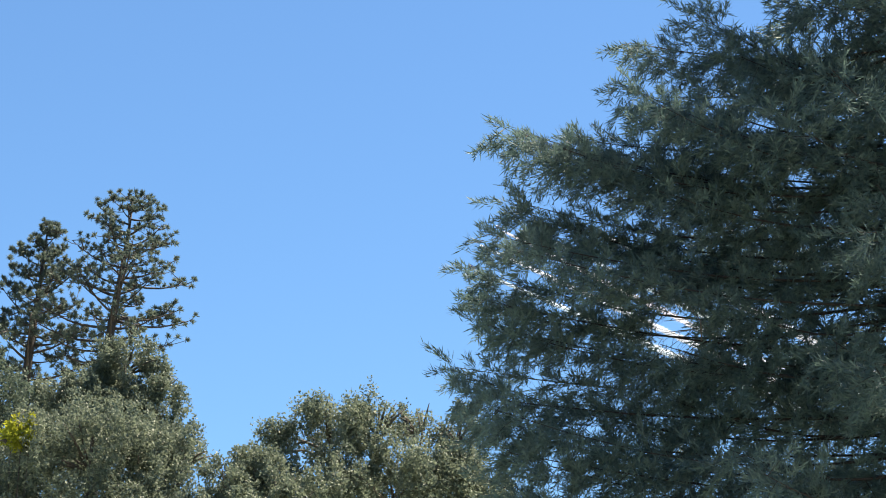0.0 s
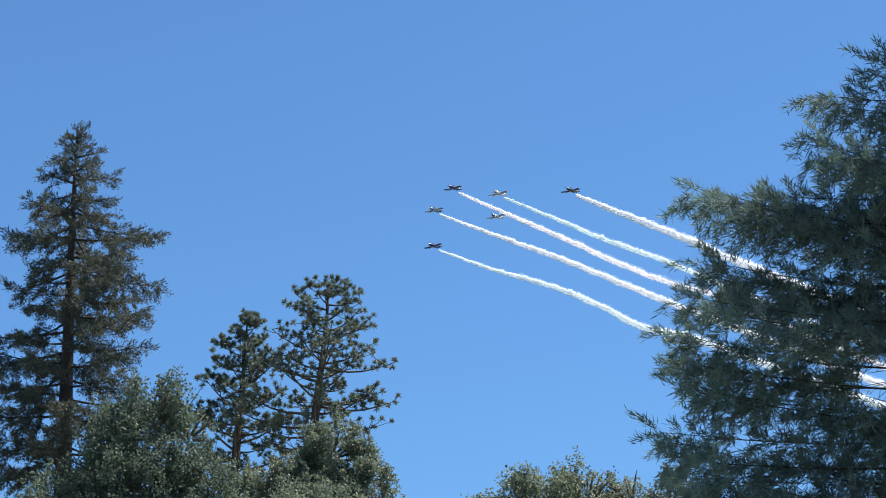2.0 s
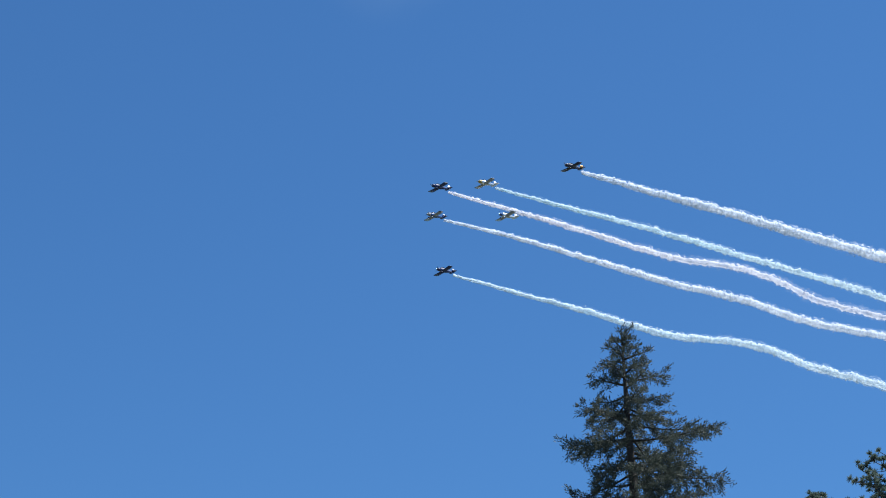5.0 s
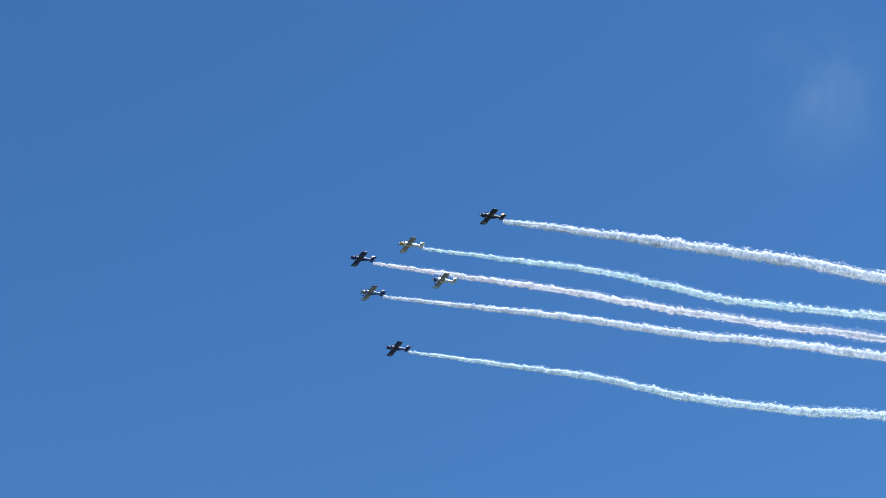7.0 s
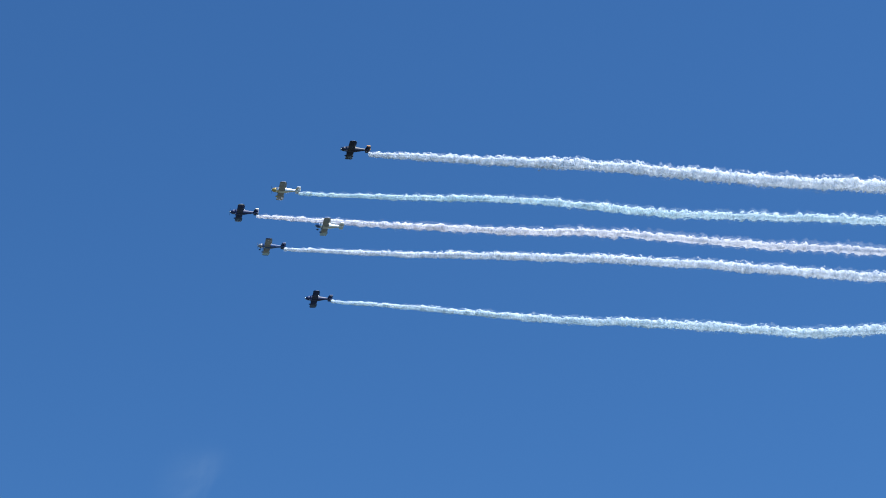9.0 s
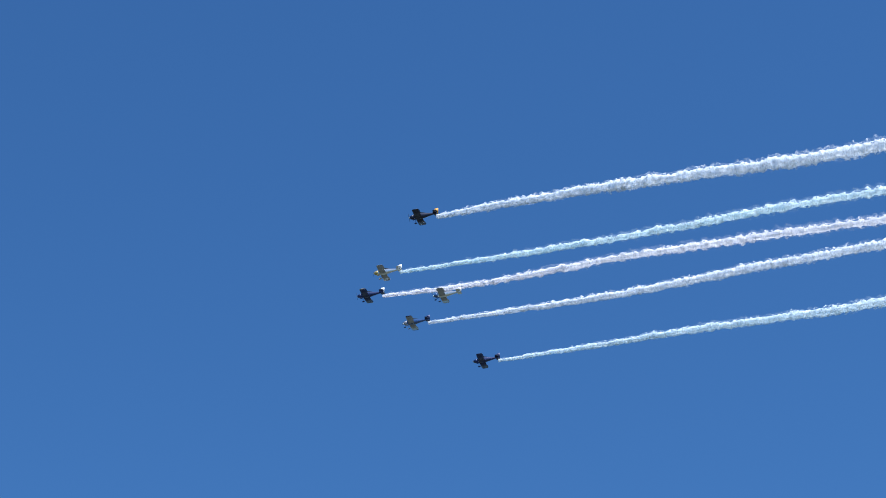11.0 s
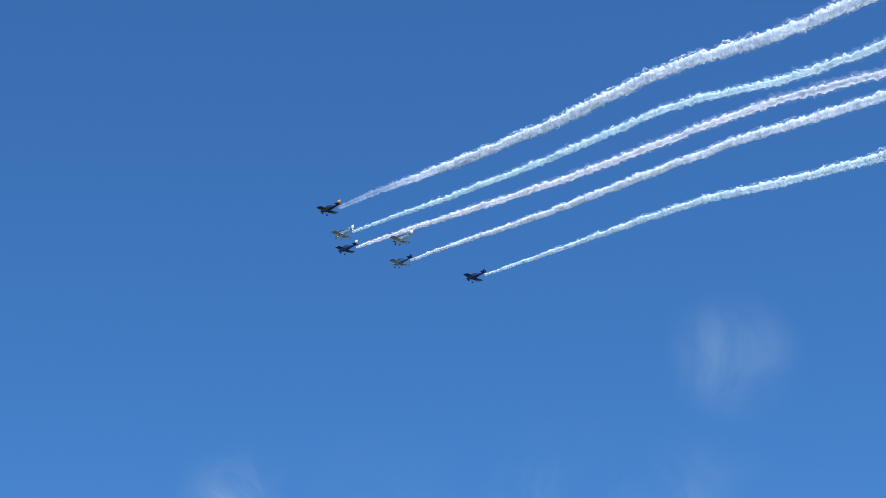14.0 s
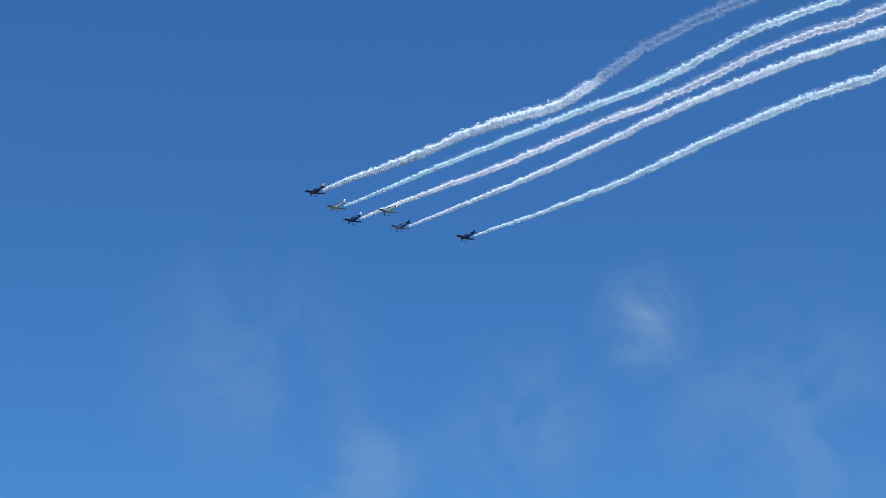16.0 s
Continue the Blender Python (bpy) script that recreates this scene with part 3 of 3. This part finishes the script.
# each flight: the place at 8 s, and how far it strays from straight flight every second from -4 s on
FLIGHTS = {}
FLIGHTS["A"] = ((-317.33, 343.43, 274.09), [(-1.34, 0.04, 0.67), (-0.52, -0, 0.65), (0.27, -0.04, 0.62), (0.99, -0.08, 0.57), (1.52, -0.1, 0.48), (1.64, -0.12, 0.29), (1.29, -0.13, 0.1), (0.65, -0.22, 0.16), (0.03, -0.33, 0.45), (0.08, -0.21, 0.57), (0.34, -0.06, 0.57), (0.46, -0.14, 0.51), (0.39, -0.17, 0.18), (0.25, 0.01, -0.31), (0.32, 0.14, -0.41), (0.49, 0.13, -0.26), (0.66, -0.01, -0.03), (0.84, -0.35, 0.31), (0.93, -0.71, 0.54), (0.87, -0.76, 0.55), (0.69, -0.66, 0.36)])
FLIGHTS["B"] = ((-302.22, 343.84, 272.64), [(4.79, -0.9, -0.71), (4.45, -0.88, -0.48), (4.1, -0.86, -0.28), (3.75, -0.83, -0.16), (3.32, -0.75, -0.21), (2.73, -0.53, -0.66), (1.77, -0.36, -1.09), (0.31, -0.59, -0.74), (-1.14, -0.86, 0.05), (-1.57, -0.56, 0.44), (-1.38, -0.15, 0.75), (-0.84, 0.06, 1.06), (-0.49, 0.12, 0.99), (-0.54, 0.05, 0.45), (-0.83, -0.16, -0.27), (-0.91, -0.55, -0.45), (-0.86, -0.87, -0.33), (-0.72, -0.67, -0.1), (-0.52, -0.49, 0.11), (-0.11, -1.04, 0.51), (0.3, -1.81, 0.82)])
FLIGHTS["C"] = ((-323.95, 356.62, 272.89), [(-3.19, -0.24, 2.62), (-2.52, -0.01, 2.02), (-1.86, 0.21, 1.4), (-1.23, 0.43, 0.79), (-0.67, 0.66, 0.15), (-0.25, 0.99, -0.63), (-0.1, 1.18, -1.21), (-0.14, 0.84, -0.95), (-0.22, 0.35, -0.31), (0.2, 0.13, 0.1), (0.63, 0.01, 0.27), (0.63, -0.05, 0.04), (0.55, -0.19, 0.04), (0.45, -0.09, -0.18), (0.28, 0.05, -0.5), (0.35, 0.17, -0.44), (0.49, 0.26, -0.3), (0.51, 0.18, -0.35), (0.66, 0.11, -0.08), (0.88, 0.15, 0.24), (1, 0.02, 0.2)])
FLIGHTS["D"] = ((-328.8, 375.53, 266.61), [(1.46, -1.93, 5.58), (1.82, -1.53, 4.48), (2.17, -1.12, 3.36), (2.5, -0.71, 2.22), (2.76, -0.28, 1.01), (2.86, 0.26, -0.4), (2.59, 0.73, -1.77), (1.89, 0.89, -2.45), (1, 0.73, -2.51), (0.51, 0.2, -2.08), (0.24, -0.44, -1.28), (0.18, -0.85, -0.31), (0.3, -0.83, 0.27), (0.44, -0.79, 0.93), (0.46, -0.51, 1.31), (0.37, 0.21, 1.23), (0.37, 0.88, 1.22), (0.68, 0.95, 1.85), (0.99, 0.8, 2.55), (1.03, 0.79, 2.83), (0.98, 0.96, 3)])
FLIGHTS["E"] = ((-304.03, 358.33, 269.87), [(1.94, -0.1, -1.55), (1.93, -0.14, -1.27), (1.93, -0.17, -1.01), (1.93, -0.18, -0.81), (1.91, -0.15, -0.75), (1.85, -0.04, -0.94), (1.63, 0.11, -1.29), (1.13, 0.14, -1.35), (0.7, 0.05, -0.96), (0.91, -0.01, -0.43), (1.11, -0.08, -0.03), (0.8, -0.26, 0.04), (0.43, -0.45, 0.1), (-0.18, -0.62, -0.01), (-0.79, -0.73, -0.09), (-1.04, -0.32, 0.02), (-1, 0.26, 0.26), (-0.77, 0.49, 0.66), (-0.44, 0.4, 1.12), (-0.1, 0.07, 1.44), (0.13, -0.18, 1.55)])
FLIGHTS["F"] = ((-279.5, 343.43, 271.89), [(2.1, -0.82, 4.66), (2.77, -0.77, 4.02), (3.42, -0.71, 3.36), (3.99, -0.65, 2.67), (4.39, -0.54, 1.87), (4.47, -0.26, 0.79), (3.89, -0.02, -0.34), (2.82, -0.29, -0.65), (1.64, -0.84, -0.14), (0.81, -1.28, 0.4), (0.3, -1.36, 0.68), (0.09, -0.68, 0.32), (0.02, -0.11, 0.22), (0.46, 0.34, 0.42), (1.18, 0.64, 0.65), (1.32, 0.03, 0.27), (1.04, -0.8, -0.51), (0.47, -0.93, -1.68), (-0.14, -0.82, -2.78), (-0.35, -0.84, -2.93), (-0.02, -1, -1.92)])
SPEED = Vector((-338.3, -545.9, -14.8)) / 8
HEADING = Vector((-338.3, -545.9, -14.8)).normalized()
BANK = {"A": -1, "B": 0, "C": 0, "D": 2, "E": 0, "F": -2}
BANKS = ([0, 6, 8, 10, 12.5, 16], [-1, 0.5, 4, 0, -4, -6])   # the formation rolls a little as it passes
CENTRE = Vector((-1.0, 0, 0))   # the middle of an aircraft, from its wing


def glide(k, u):
    """A smooth curve through evenly spaced values, at u steps from the first."""
    u = max(0.0, min(len(k) - 1.0001, u))
    i = int(u)
    w = u - i
    k = [2 * k[0] - k[1], *k, 2 * k[-1] - k[-2]]
    a, b, c, d = k[i:i + 4]
    return 0.5 * (2 * b + (c - a) * w + (2 * a - 5 * b + 4 * c - d) * w * w + (3 * b - a - 3 * c + d) * w ** 3)


def place_of(key, t):
    start, stray = FLIGHTS[key]
    return Vector(start) + SPEED * (t - 8.0) + glide([Vector(q) for q in stray], t + 4.0)


def flight_turn(key, t):
    """The attitude: x along the heading, with a slight bank."""
    x = HEADING
    y = Vector((0, 0, 1)).cross(x).normalized()
    z = x.cross(y)
    m = Matrix((x, y, z)).transposed().to_4x4()
    return m @ pose(0, 0, 0, BANK[key] + float(np.interp(t, *BANKS)), 0, 0)


def flight_pose(key, t):
    r = flight_turn(key, t)
    return Matrix.Translation(place_of(key, t) - (r.to_3x3() @ CENTRE)) @ r


PLANES = {
    "A": aircraft("dark navy low-wing aircraft with a silver spine and white fin", M_NAVY, M_NAVY, M_NAVY, M_SHADED_WHITE, M_BRIGHT, M_NAVY),
    "B": aircraft("cream and silver low-wing aircraft with a golden nose", M_SILVER, M_GOLD, M_SHADED_WHITE, M_SHADED_WHITE, M_BRIGHT, M_BRIGHT),
    "C": aircraft("white-winged low-wing aircraft with dark blue tail and tips", M_BLUE, M_SHADED_WHITE, M_SHADED_WHITE, M_NAVY, M_NAVY, M_NAVY, True),
    "D": aircraft("all dark navy low-wing aircraft with gear fairings", M_NAVY, M_NAVY, M_NAVY, M_NAVY, M_NAVY, M_NAVY),
    "E": aircraft("white and silver low-wing aircraft flying without smoke", M_SILVER, M_BLUE, M_SHADED_WHITE, M_SHADED_WHITE, M_BRIGHT, M_BRIGHT, True),
    "F": aircraft("black low-wing aircraft with an orange-yellow tail", M_BLACK, M_BLACK, M_BLACK, M_BLACK, M_ORANGE, M_BLACK),
}


# ---- smoke ----
def smoke_material(name, tint, clear, cover, thin=()):
    """Bright scattering smoke. Where it hangs in the air it is denser and thinner in patches; thin: stretches along the flight (from, to) of weak smoke."""
    m = material(name, tint, 1.0, vary=0.01, scale=1.5, translucent=0.6)
    nt = m.node_tree
    nt.nodes["Principled BSDF"].inputs["Specular IOR Level"].default_value = 0.0
    geo = nt.nodes.new("ShaderNodeNewGeometry")
    patches = nt.nodes.new("ShaderNodeTexNoise")
    patches.inputs["Scale"].default_value, patches.inputs["Detail"].default_value, patches.inputs["Roughness"].default_value = 1.0, 4.0, 0.68
    drawn = nt.nodes.new("ShaderNodeVectorMath")       # patches are drawn out upwards
    drawn.operation = "MULTIPLY"
    drawn.inputs[1].default_value = (1.0, 1.0, 0.6)
    nt.links.new(geo.outputs["Position"], drawn.inputs[0])
    nt.links.new(drawn.outputs[0], patches.inputs["Vector"])
    amount = nt.nodes.new("ShaderNodeMapRange")
    amount.interpolation_type = "SMOOTHSTEP"
    amount.inputs["From Min"].default_value, amount.inputs["From Max"].default_value = 0.64 - cover, 0.8 - cover
    amount.inputs["To Min"].default_value, amount.inputs["To Max"].default_value = 0.97, clear
    nt.links.new(patches.outputs["Fac"], amount.inputs["Value"])
    see_through = amount.outputs["Result"]
    if thin:
        along = nt.nodes.new("ShaderNodeVectorMath")
        along.operation = "DOT_PRODUCT"
        along.inputs[1].default_value = HEADING
        nt.links.new(geo.outputs["Position"], along.inputs[0])
        edges = []
        for at, soft in ((thin[0], 16.0), (thin[1], -10.0)):
            edge = nt.nodes.new("ShaderNodeMapRange")
            edge.interpolation_type = "SMOOTHSTEP"
            edge.inputs["From Min"].default_value, edge.inputs["From Max"].default_value = at - soft, at + soft
            nt.links.new(along.outputs["Value"], edge.inputs["Value"])
            edges.append(edge.outputs["Result"])
        both = nt.nodes.new("ShaderNodeMath")
        both.operation = "MULTIPLY"
        nt.links.new(edges[0], both.inputs[0])
        nt.links.new(edges[1], both.inputs[1])
        share = nt.nodes.new("ShaderNodeMapRange")      # how much of the smoke is left
        share.inputs["To Min"].default_value, share.inputs["To Max"].default_value = 1.0, 0.1
        nt.links.new(both.outputs[0], share.inputs["Value"])
        solid, left, see = (nt.nodes.new("ShaderNodeMath") for _ in range(3))
        solid.operation, left.operation, see.operation = "SUBTRACT", "MULTIPLY", "SUBTRACT"
        solid.inputs[0].default_value = see.inputs[0].default_value = 1.0
        nt.links.new(see_through, solid.inputs[1])
        nt.links.new(solid.outputs[0], left.inputs[0])
        nt.links.new(share.outputs["Result"], left.inputs[1])
        nt.links.new(left.outputs[0], see.inputs[1])
        see_through = see.outputs[0]
    out = nt.nodes["Material Output"].inputs[0]
    clear_air, mx = nt.nodes.new("ShaderNodeBsdfTransparent"), nt.nodes.new("ShaderNodeMixShader")
    body = out.links[0].from_socket
    nt.links.new(see_through, mx.inputs[0])
    nt.links.new(body, mx.inputs[1])
    nt.links.new(clear_air.outputs[0], mx.inputs[2])
    nt.links.new(mx.outputs[0], out)
    return m


STEP = 1.0 / FPS
PIECE = (SPEED * STEP).length      # a piece of a trail is as long as one thirtieth of a second of flight
PIECES = 126                       # and a trail 4.2 seconds
TINTS = {"A": (0.91, 0.91, 0.96), "B": (0.8, 0.91, 0.97), "C": (0.87, 0.91, 0.97), "D": (0.81, 0.9, 0.97), "F": (0.87, 0.91, 0.97)}
LABELS = {"A": "pinkish white puffy smoke trail behind the lead aircraft", "B": "pale bluish puffy smoke trail behind the cream aircraft",
          "C": "dense white smoke trail behind the white-winged aircraft", "D": "long cool white smoke trail behind the navy aircraft",
          "F": "broad bright white smoke trail behind the black aircraft"}
COVER = {"A": 0.22, "B": 0.22, "C": 0.3, "D": 0.27, "F": 0.3}
# the last aircraft's smoke runs weak for a second
WEAK = [(place_of("F", t) - HEADING * 4.4).dot(HEADING) for t in (13.66, 14.68)]
# how the smoke drifts off its line, sideways and up in metres, for what was let out every 0.4 s from -4.4 s on
DRIFT = {}
DRIFT["A"] = ([0, 0, 0, 0, 0, 0, 0, 0, 0, 0, 0, 0.01, -0.66, -1.02, -0.82, -0.73, -0.91, -1.27, -1.12, -1.14, 0.15, -0.93, -0.71, -0.5, -0.45, -0.87, -0.76, -0.2, -0.35, -0.45, -0.46, -0.23, -0.51, -0.57, -0.17, -0.24, 0.1, 0.12, -1, -0.53, -1.44, -1.83, -0.44, -1.03, -1.42, -0.89, -0.97, -1.47, -1.21, -1.34, -0.87, 0.02],
              [0, 0, 0, 0, 0, 0, 0, 0, 0, 0, 0, 0.02, -1.31, -1.68, -1.35, -1.32, -1.7, -2.14, -1.8, -1.84, 0.23, -1.45, -1.09, -0.8, -0.99, -1.51, -1.25, -0.53, -0.55, -0.8, -0.79, -0.13, -0.92, -0.97, -0.28, -0.4, 0.17, 0.21, -1.72, -1.26, -2.1, -2.99, -1.93, -1.53, -2.08, -1.71, -0.67, -1.62, -1.77, -2.24, -1.57, 0.04])
DRIFT["B"] = ([0, 0, 0, 0, 0, 0, 0, 0, 0, 0, 0, -0, 0, 0.27, -0.24, -0.23, -0.03, -0.13, -0.54, -0.46, -0.26, -0.04, 0.12, 0.01, -0.02, -0.35, -0.81, 0.65, 0.75, 0.35, 0.16, -0.21, 0.72, 0.49, 0.5, 0.34, 0.4, -0.03, -0.04, 0.27, 0.26, -0.69, -1.27, -2.16, -0.12, -0.52, 0.56, -0.14, -0.65, -0.42, -0.33, -0.89],
              [0, 0, 0, 0, 0, 0, 0, 0, 0, 0, 0, -0, 0, 0.47, -0.42, -0.38, -0.05, -0.22, -0.93, -0.74, -0.43, -0.08, 0.24, 0.06, 0.1, -0.62, -1.3, 0.91, 1.08, 0.64, 0.25, -0.05, 1.3, 0.83, 0.82, 0.56, 0.66, -0.05, -0.06, 0.47, 0.26, -1.78, -1.31, 2.5, -0.08, -0.46, -0.06, -1.8, -0.96, -0.7, -0.58, -1.48])
DRIFT["C"] = ([0, 0, 0, 0, 0, 0, 0, 0, 0, 0, 0, -0.01, 0.03, 0.21, 0.37, 0.11, -0.22, -0.17, 0.11, -0.53, -0.05, -0.45, 0.03, 0.58, 0.54, 0.52, 0.15, 0.65, 0.38, 0.13, 0.34, 0.72, 0.7, 0.22, 0.96, 0.74, 0.62, -0.05, -0.36, -0.27, 0.56, -0.59, -0.56, -0.33, -0.01, 0.47, 0.73, 0.45, 0.53, -0.28, -0.58, -0.76],
              [0, 0, 0, 0, 0, 0, 0, 0, 0, 0, 0, -0.02, 0.06, 0.38, 0.72, 0.24, -0.4, -0.29, 0.15, -0.93, -0.08, -0.71, 0.05, 1.02, 0.9, 0.89, 0.3, 1.04, 0.67, 0.29, 0.75, 1.25, 1.17, 0.4, 1.65, 1.28, 1.07, -0.08, -0.65, -0.32, 0.76, -1.33, -0.87, 0.5, -0.14, -0.95, 0.49, 1.24, 0.65, -0.47, -1.01, -1.35])
DRIFT["D"] = ([0, 0, 0, 0, 0, 0, 0, 0, 0, 0, 0, 0.01, -0.84, 0.16, 0.27, -0.12, -0.56, -1, -0.88, -0.64, 0.26, -1.17, -0.96, -0.83, -0.31, -0.67, -1.06, 0, -0.01, 0.35, -0.52, -0.4, -0.99, -0.33, 0.8, -0, -0.14, 0.01, -0.02, -0.22, -0.69, -0.59, -1.36, -1.3, -0.26, 0.17, -0.14, 0.05, 0.52, -0.71, -1.12, -0.45],
              [0, 0, 0, 0, 0, 0, 0, 0, 0, 0, 0, 0.04, -1.73, 0.14, 1.26, -0.69, -1.09, -1.82, -1.59, -1.14, 0.44, -1.9, -1.23, -1.11, 0.14, -1.39, -1.73, -0.3, 0.03, 0.76, -0.86, -0.71, -1.57, -0.57, 1.41, 0, -0.25, 0.02, -0.03, -0.37, -1.35, -1.24, -2.59, -1.96, 0.28, 0.19, 0.15, 1.11, 0.31, -1.37, -2.07, -0.88])
DRIFT["F"] = ([0, 0, 0, 0, 0, 0, 0, 0, 0, 0, 0, 0, 0.01, -0.15, 0.08, -0.03, -0.34, -0.36, -0.03, 0.51, 0.05, -0, 0.14, -0.23, -0.37, -0.73, -0.15, 0.01, 0.06, -0.47, -0.32, -0.36, 0.18, -0.13, -0.71, 0.09, -0.44, -0.04, 0.47, 0.09, -0.43, -0.5, -0.68, 0.26, -0.4, -0.42, 0.62, 1.61, -1.71, -1.04, -1.07, 0.1],
              [0, 0, 0, 0, 0, 0, 0, 0, 0, 0, 0, 0, 0.02, -0.25, 0.23, -0.06, -0.62, -0.55, -0.04, 0.83, 0.08, -0.01, 0.22, -0.33, -0.58, -1.15, -0.08, 0.01, 0.11, -0.64, -0.49, -0.4, 0.45, -0.24, -1.25, 0.16, -0.68, -0.07, 0.71, 0.14, -0.66, -0.77, -1.23, 0.28, -1, -1.22, 0.73, -0.55, -3.04, -1.09, -1.86, 0.17])
WIND = Vector((1.58, -0.81, -0.37))


# width when let out, how much it gains, and how fast in seconds; depth of its puffs and their number to a piece
WIDTHS = {"A": (0.8, 1.3, 0.6, 0.12, 1), "B": (0.75, 1.2, 0.6, 0.12, 1), "C": (0.7, 1.45, 0.8, 0.05, 2), "D": (0.75, 1.8, 1.1, 0.05, 2), "F": (1.05, 1.7, 0.6, 0.05, 2)}


def trail_radius(key, x):
    """Half the trail's width, x metres behind the aircraft."""
    w0, gain, tau, puffy, many = WIDTHS[key]
    age = np.maximum(x, 0) / SPEED.length
    w = w0 + gain * (1 - np.exp(-age / tau)) + 0.22 * age
    return 0.5 * w * (1 + puffy * (1 + 0.5 * np.sin(x * 0.41) * np.sin(x * 0.17)) * np.sin(2 * math.pi * x * many / PIECE))


SHELLS = ((0.62, 0), (0.84, 1), (1.08, 2))   # share of the trail's radius, and which density


def smoke_piece(key, index):
    """One piece of a trail: a dense core in two looser, billowing coats, the outer drawn out upwards."""
    behind, sides, steps = index * PIECE, 16, 10
    verts, faces, layers = [], [], []
    seed = ord(key) * 5.3
    for share, layer in SHELLS:
        first = len(verts)
        for i in range(steps + 1):
            x = (i / steps - 0.5) * PIECE * 1.06
            R = float(trail_radius(key, np.array([behind - x]))[0])
            for j in range(sides):
                a = 2 * math.pi * j / sides
                c, h = math.cos(a), math.sin(a)
                q = ((behind - x) * 0.8, c * 1.6 + seed, h * 1.6 + layer * 7.0)
                swell = 1 + 0.4 * noise.noise(((behind - x) * 0.27, c * 0.7 + seed * 2, h * 0.7)) + (0.55 - 0.08 * layer) * noise.noise(q) + 0.36 * noise.noise((q[0] * 2.3, q[1] * 2, q[2] * 2)) + 0.16 * noise.noise((q[0] * 5.0, q[1] * 4, q[2] * 4))
                r = R * share * swell * (1 + 0.14 * layer * max(h, 0))
                verts.append((x, r * c, r * h))
        for i in range(steps):
            for j in range(sides):
                k = first + i * sides
                faces.append((k + j, k + (j + 1) % sides, k + sides + (j + 1) % sides, k + sides + j))
                layers.append(layer)
    me = mesh_of("puff", np.array(verts), np.array(faces))
    me.polygons.foreach_set("material_index", np.array(layers, dtype=np.int32))
    me.shade_smooth()
    return me


def smoke_place(key, t0, age):
    """Where the smoke let out at t0 lies at that age."""
    grow = 0.12 + 1.9 * (1 - math.exp(-age / 1.7))
    side, rise = (glide(d, (t0 + 4.4) / 0.4) for d in DRIFT[key])
    side += 0.2 * noise.noise((t0 * 4.0, ord(key) * 3.7, 0.0)) + 0.2 * noise.noise((t0 * 10.0, ord(key) * 3.7, 3.0))
    rise += 0.2 * noise.noise((t0 * 4.0, ord(key) * 3.7, 9.0)) + 0.2 * noise.noise((t0 * 10.0, ord(key) * 3.7, 6.0))
    level = Vector((-HEADING.y, HEADING.x, 0)).normalized()
    return place_of(key, t0) + HEADING * -4.4 + Vector((0, 0, -0.72 - 0.26 * grow)) + WIND * age + (level * side + Vector((0, 0, rise))) * grow


def smoke_pose(key, t, age):
    """A piece follows the trail of its aircraft, at its age behind it, and lies along it."""
    here = smoke_place(key, t - age, age)
    x = (smoke_place(key, t - age + 0.05, max(0.0, age - 0.05)) - smoke_place(key, t - age - 0.05, age + 0.05)).normalized()
    y = Vector((0, 0, 1)).cross(x).normalized()
    m = Matrix((x, y, x.cross(y))).transposed().to_4x4()
    return Matrix.Translation(here) @ m


def make_trails():
    made = []
    for key, label in LABELS.items():
        trail = tagged(new("smoke_trail"), label, "smoke", "smoke trails", "stuff")
        weak, cover = WEAK if key == "F" else (), COVER[key]
        # the smoke thins as it ages
        ages = [[smoke_material("smoke", TINTS[key], clear + (1 - clear) * fade, cover + more - 0.2 * fade, weak) for clear, more in ((0.02, 0.22), (0.14, 0.0), (0.45, -0.14))]
                for fade in ((0.0, 0.18, 0.36, 0.52) if key == "A" else (0.0, 0.1, 0.2, 0.3))]
        for k in range(PIECES):
            me = smoke_piece(key, k)
            for coat in ages[min(3, k // 16)]:
                me.materials.append(coat)
            ob = new("puff", me)
            ob.parent = trail
            made.append((ob, key, k * STEP))
    return made


PUFFS = make_trails()


def motions():
    seconds = [0, 1, 2, 3, 4, 5, 6, 7, 8, 9, 10, 11, 12, 13, 14, 15, 16]
    for key, (plane, prop) in PLANES.items():
        walk(plane, [(t, flight_pose(key, t)) for t in seconds])
        walk(prop, [(i * 0.1, pose(2.05, 0, 0.02, 83 * i + 31 * ord(key), 0, 0)) for i in range(161)])
    for ob, key, age in PUFFS:
        walk(ob, [(i * 0.125, smoke_pose(key, i * 0.125, age)) for i in range(129)])


motions()
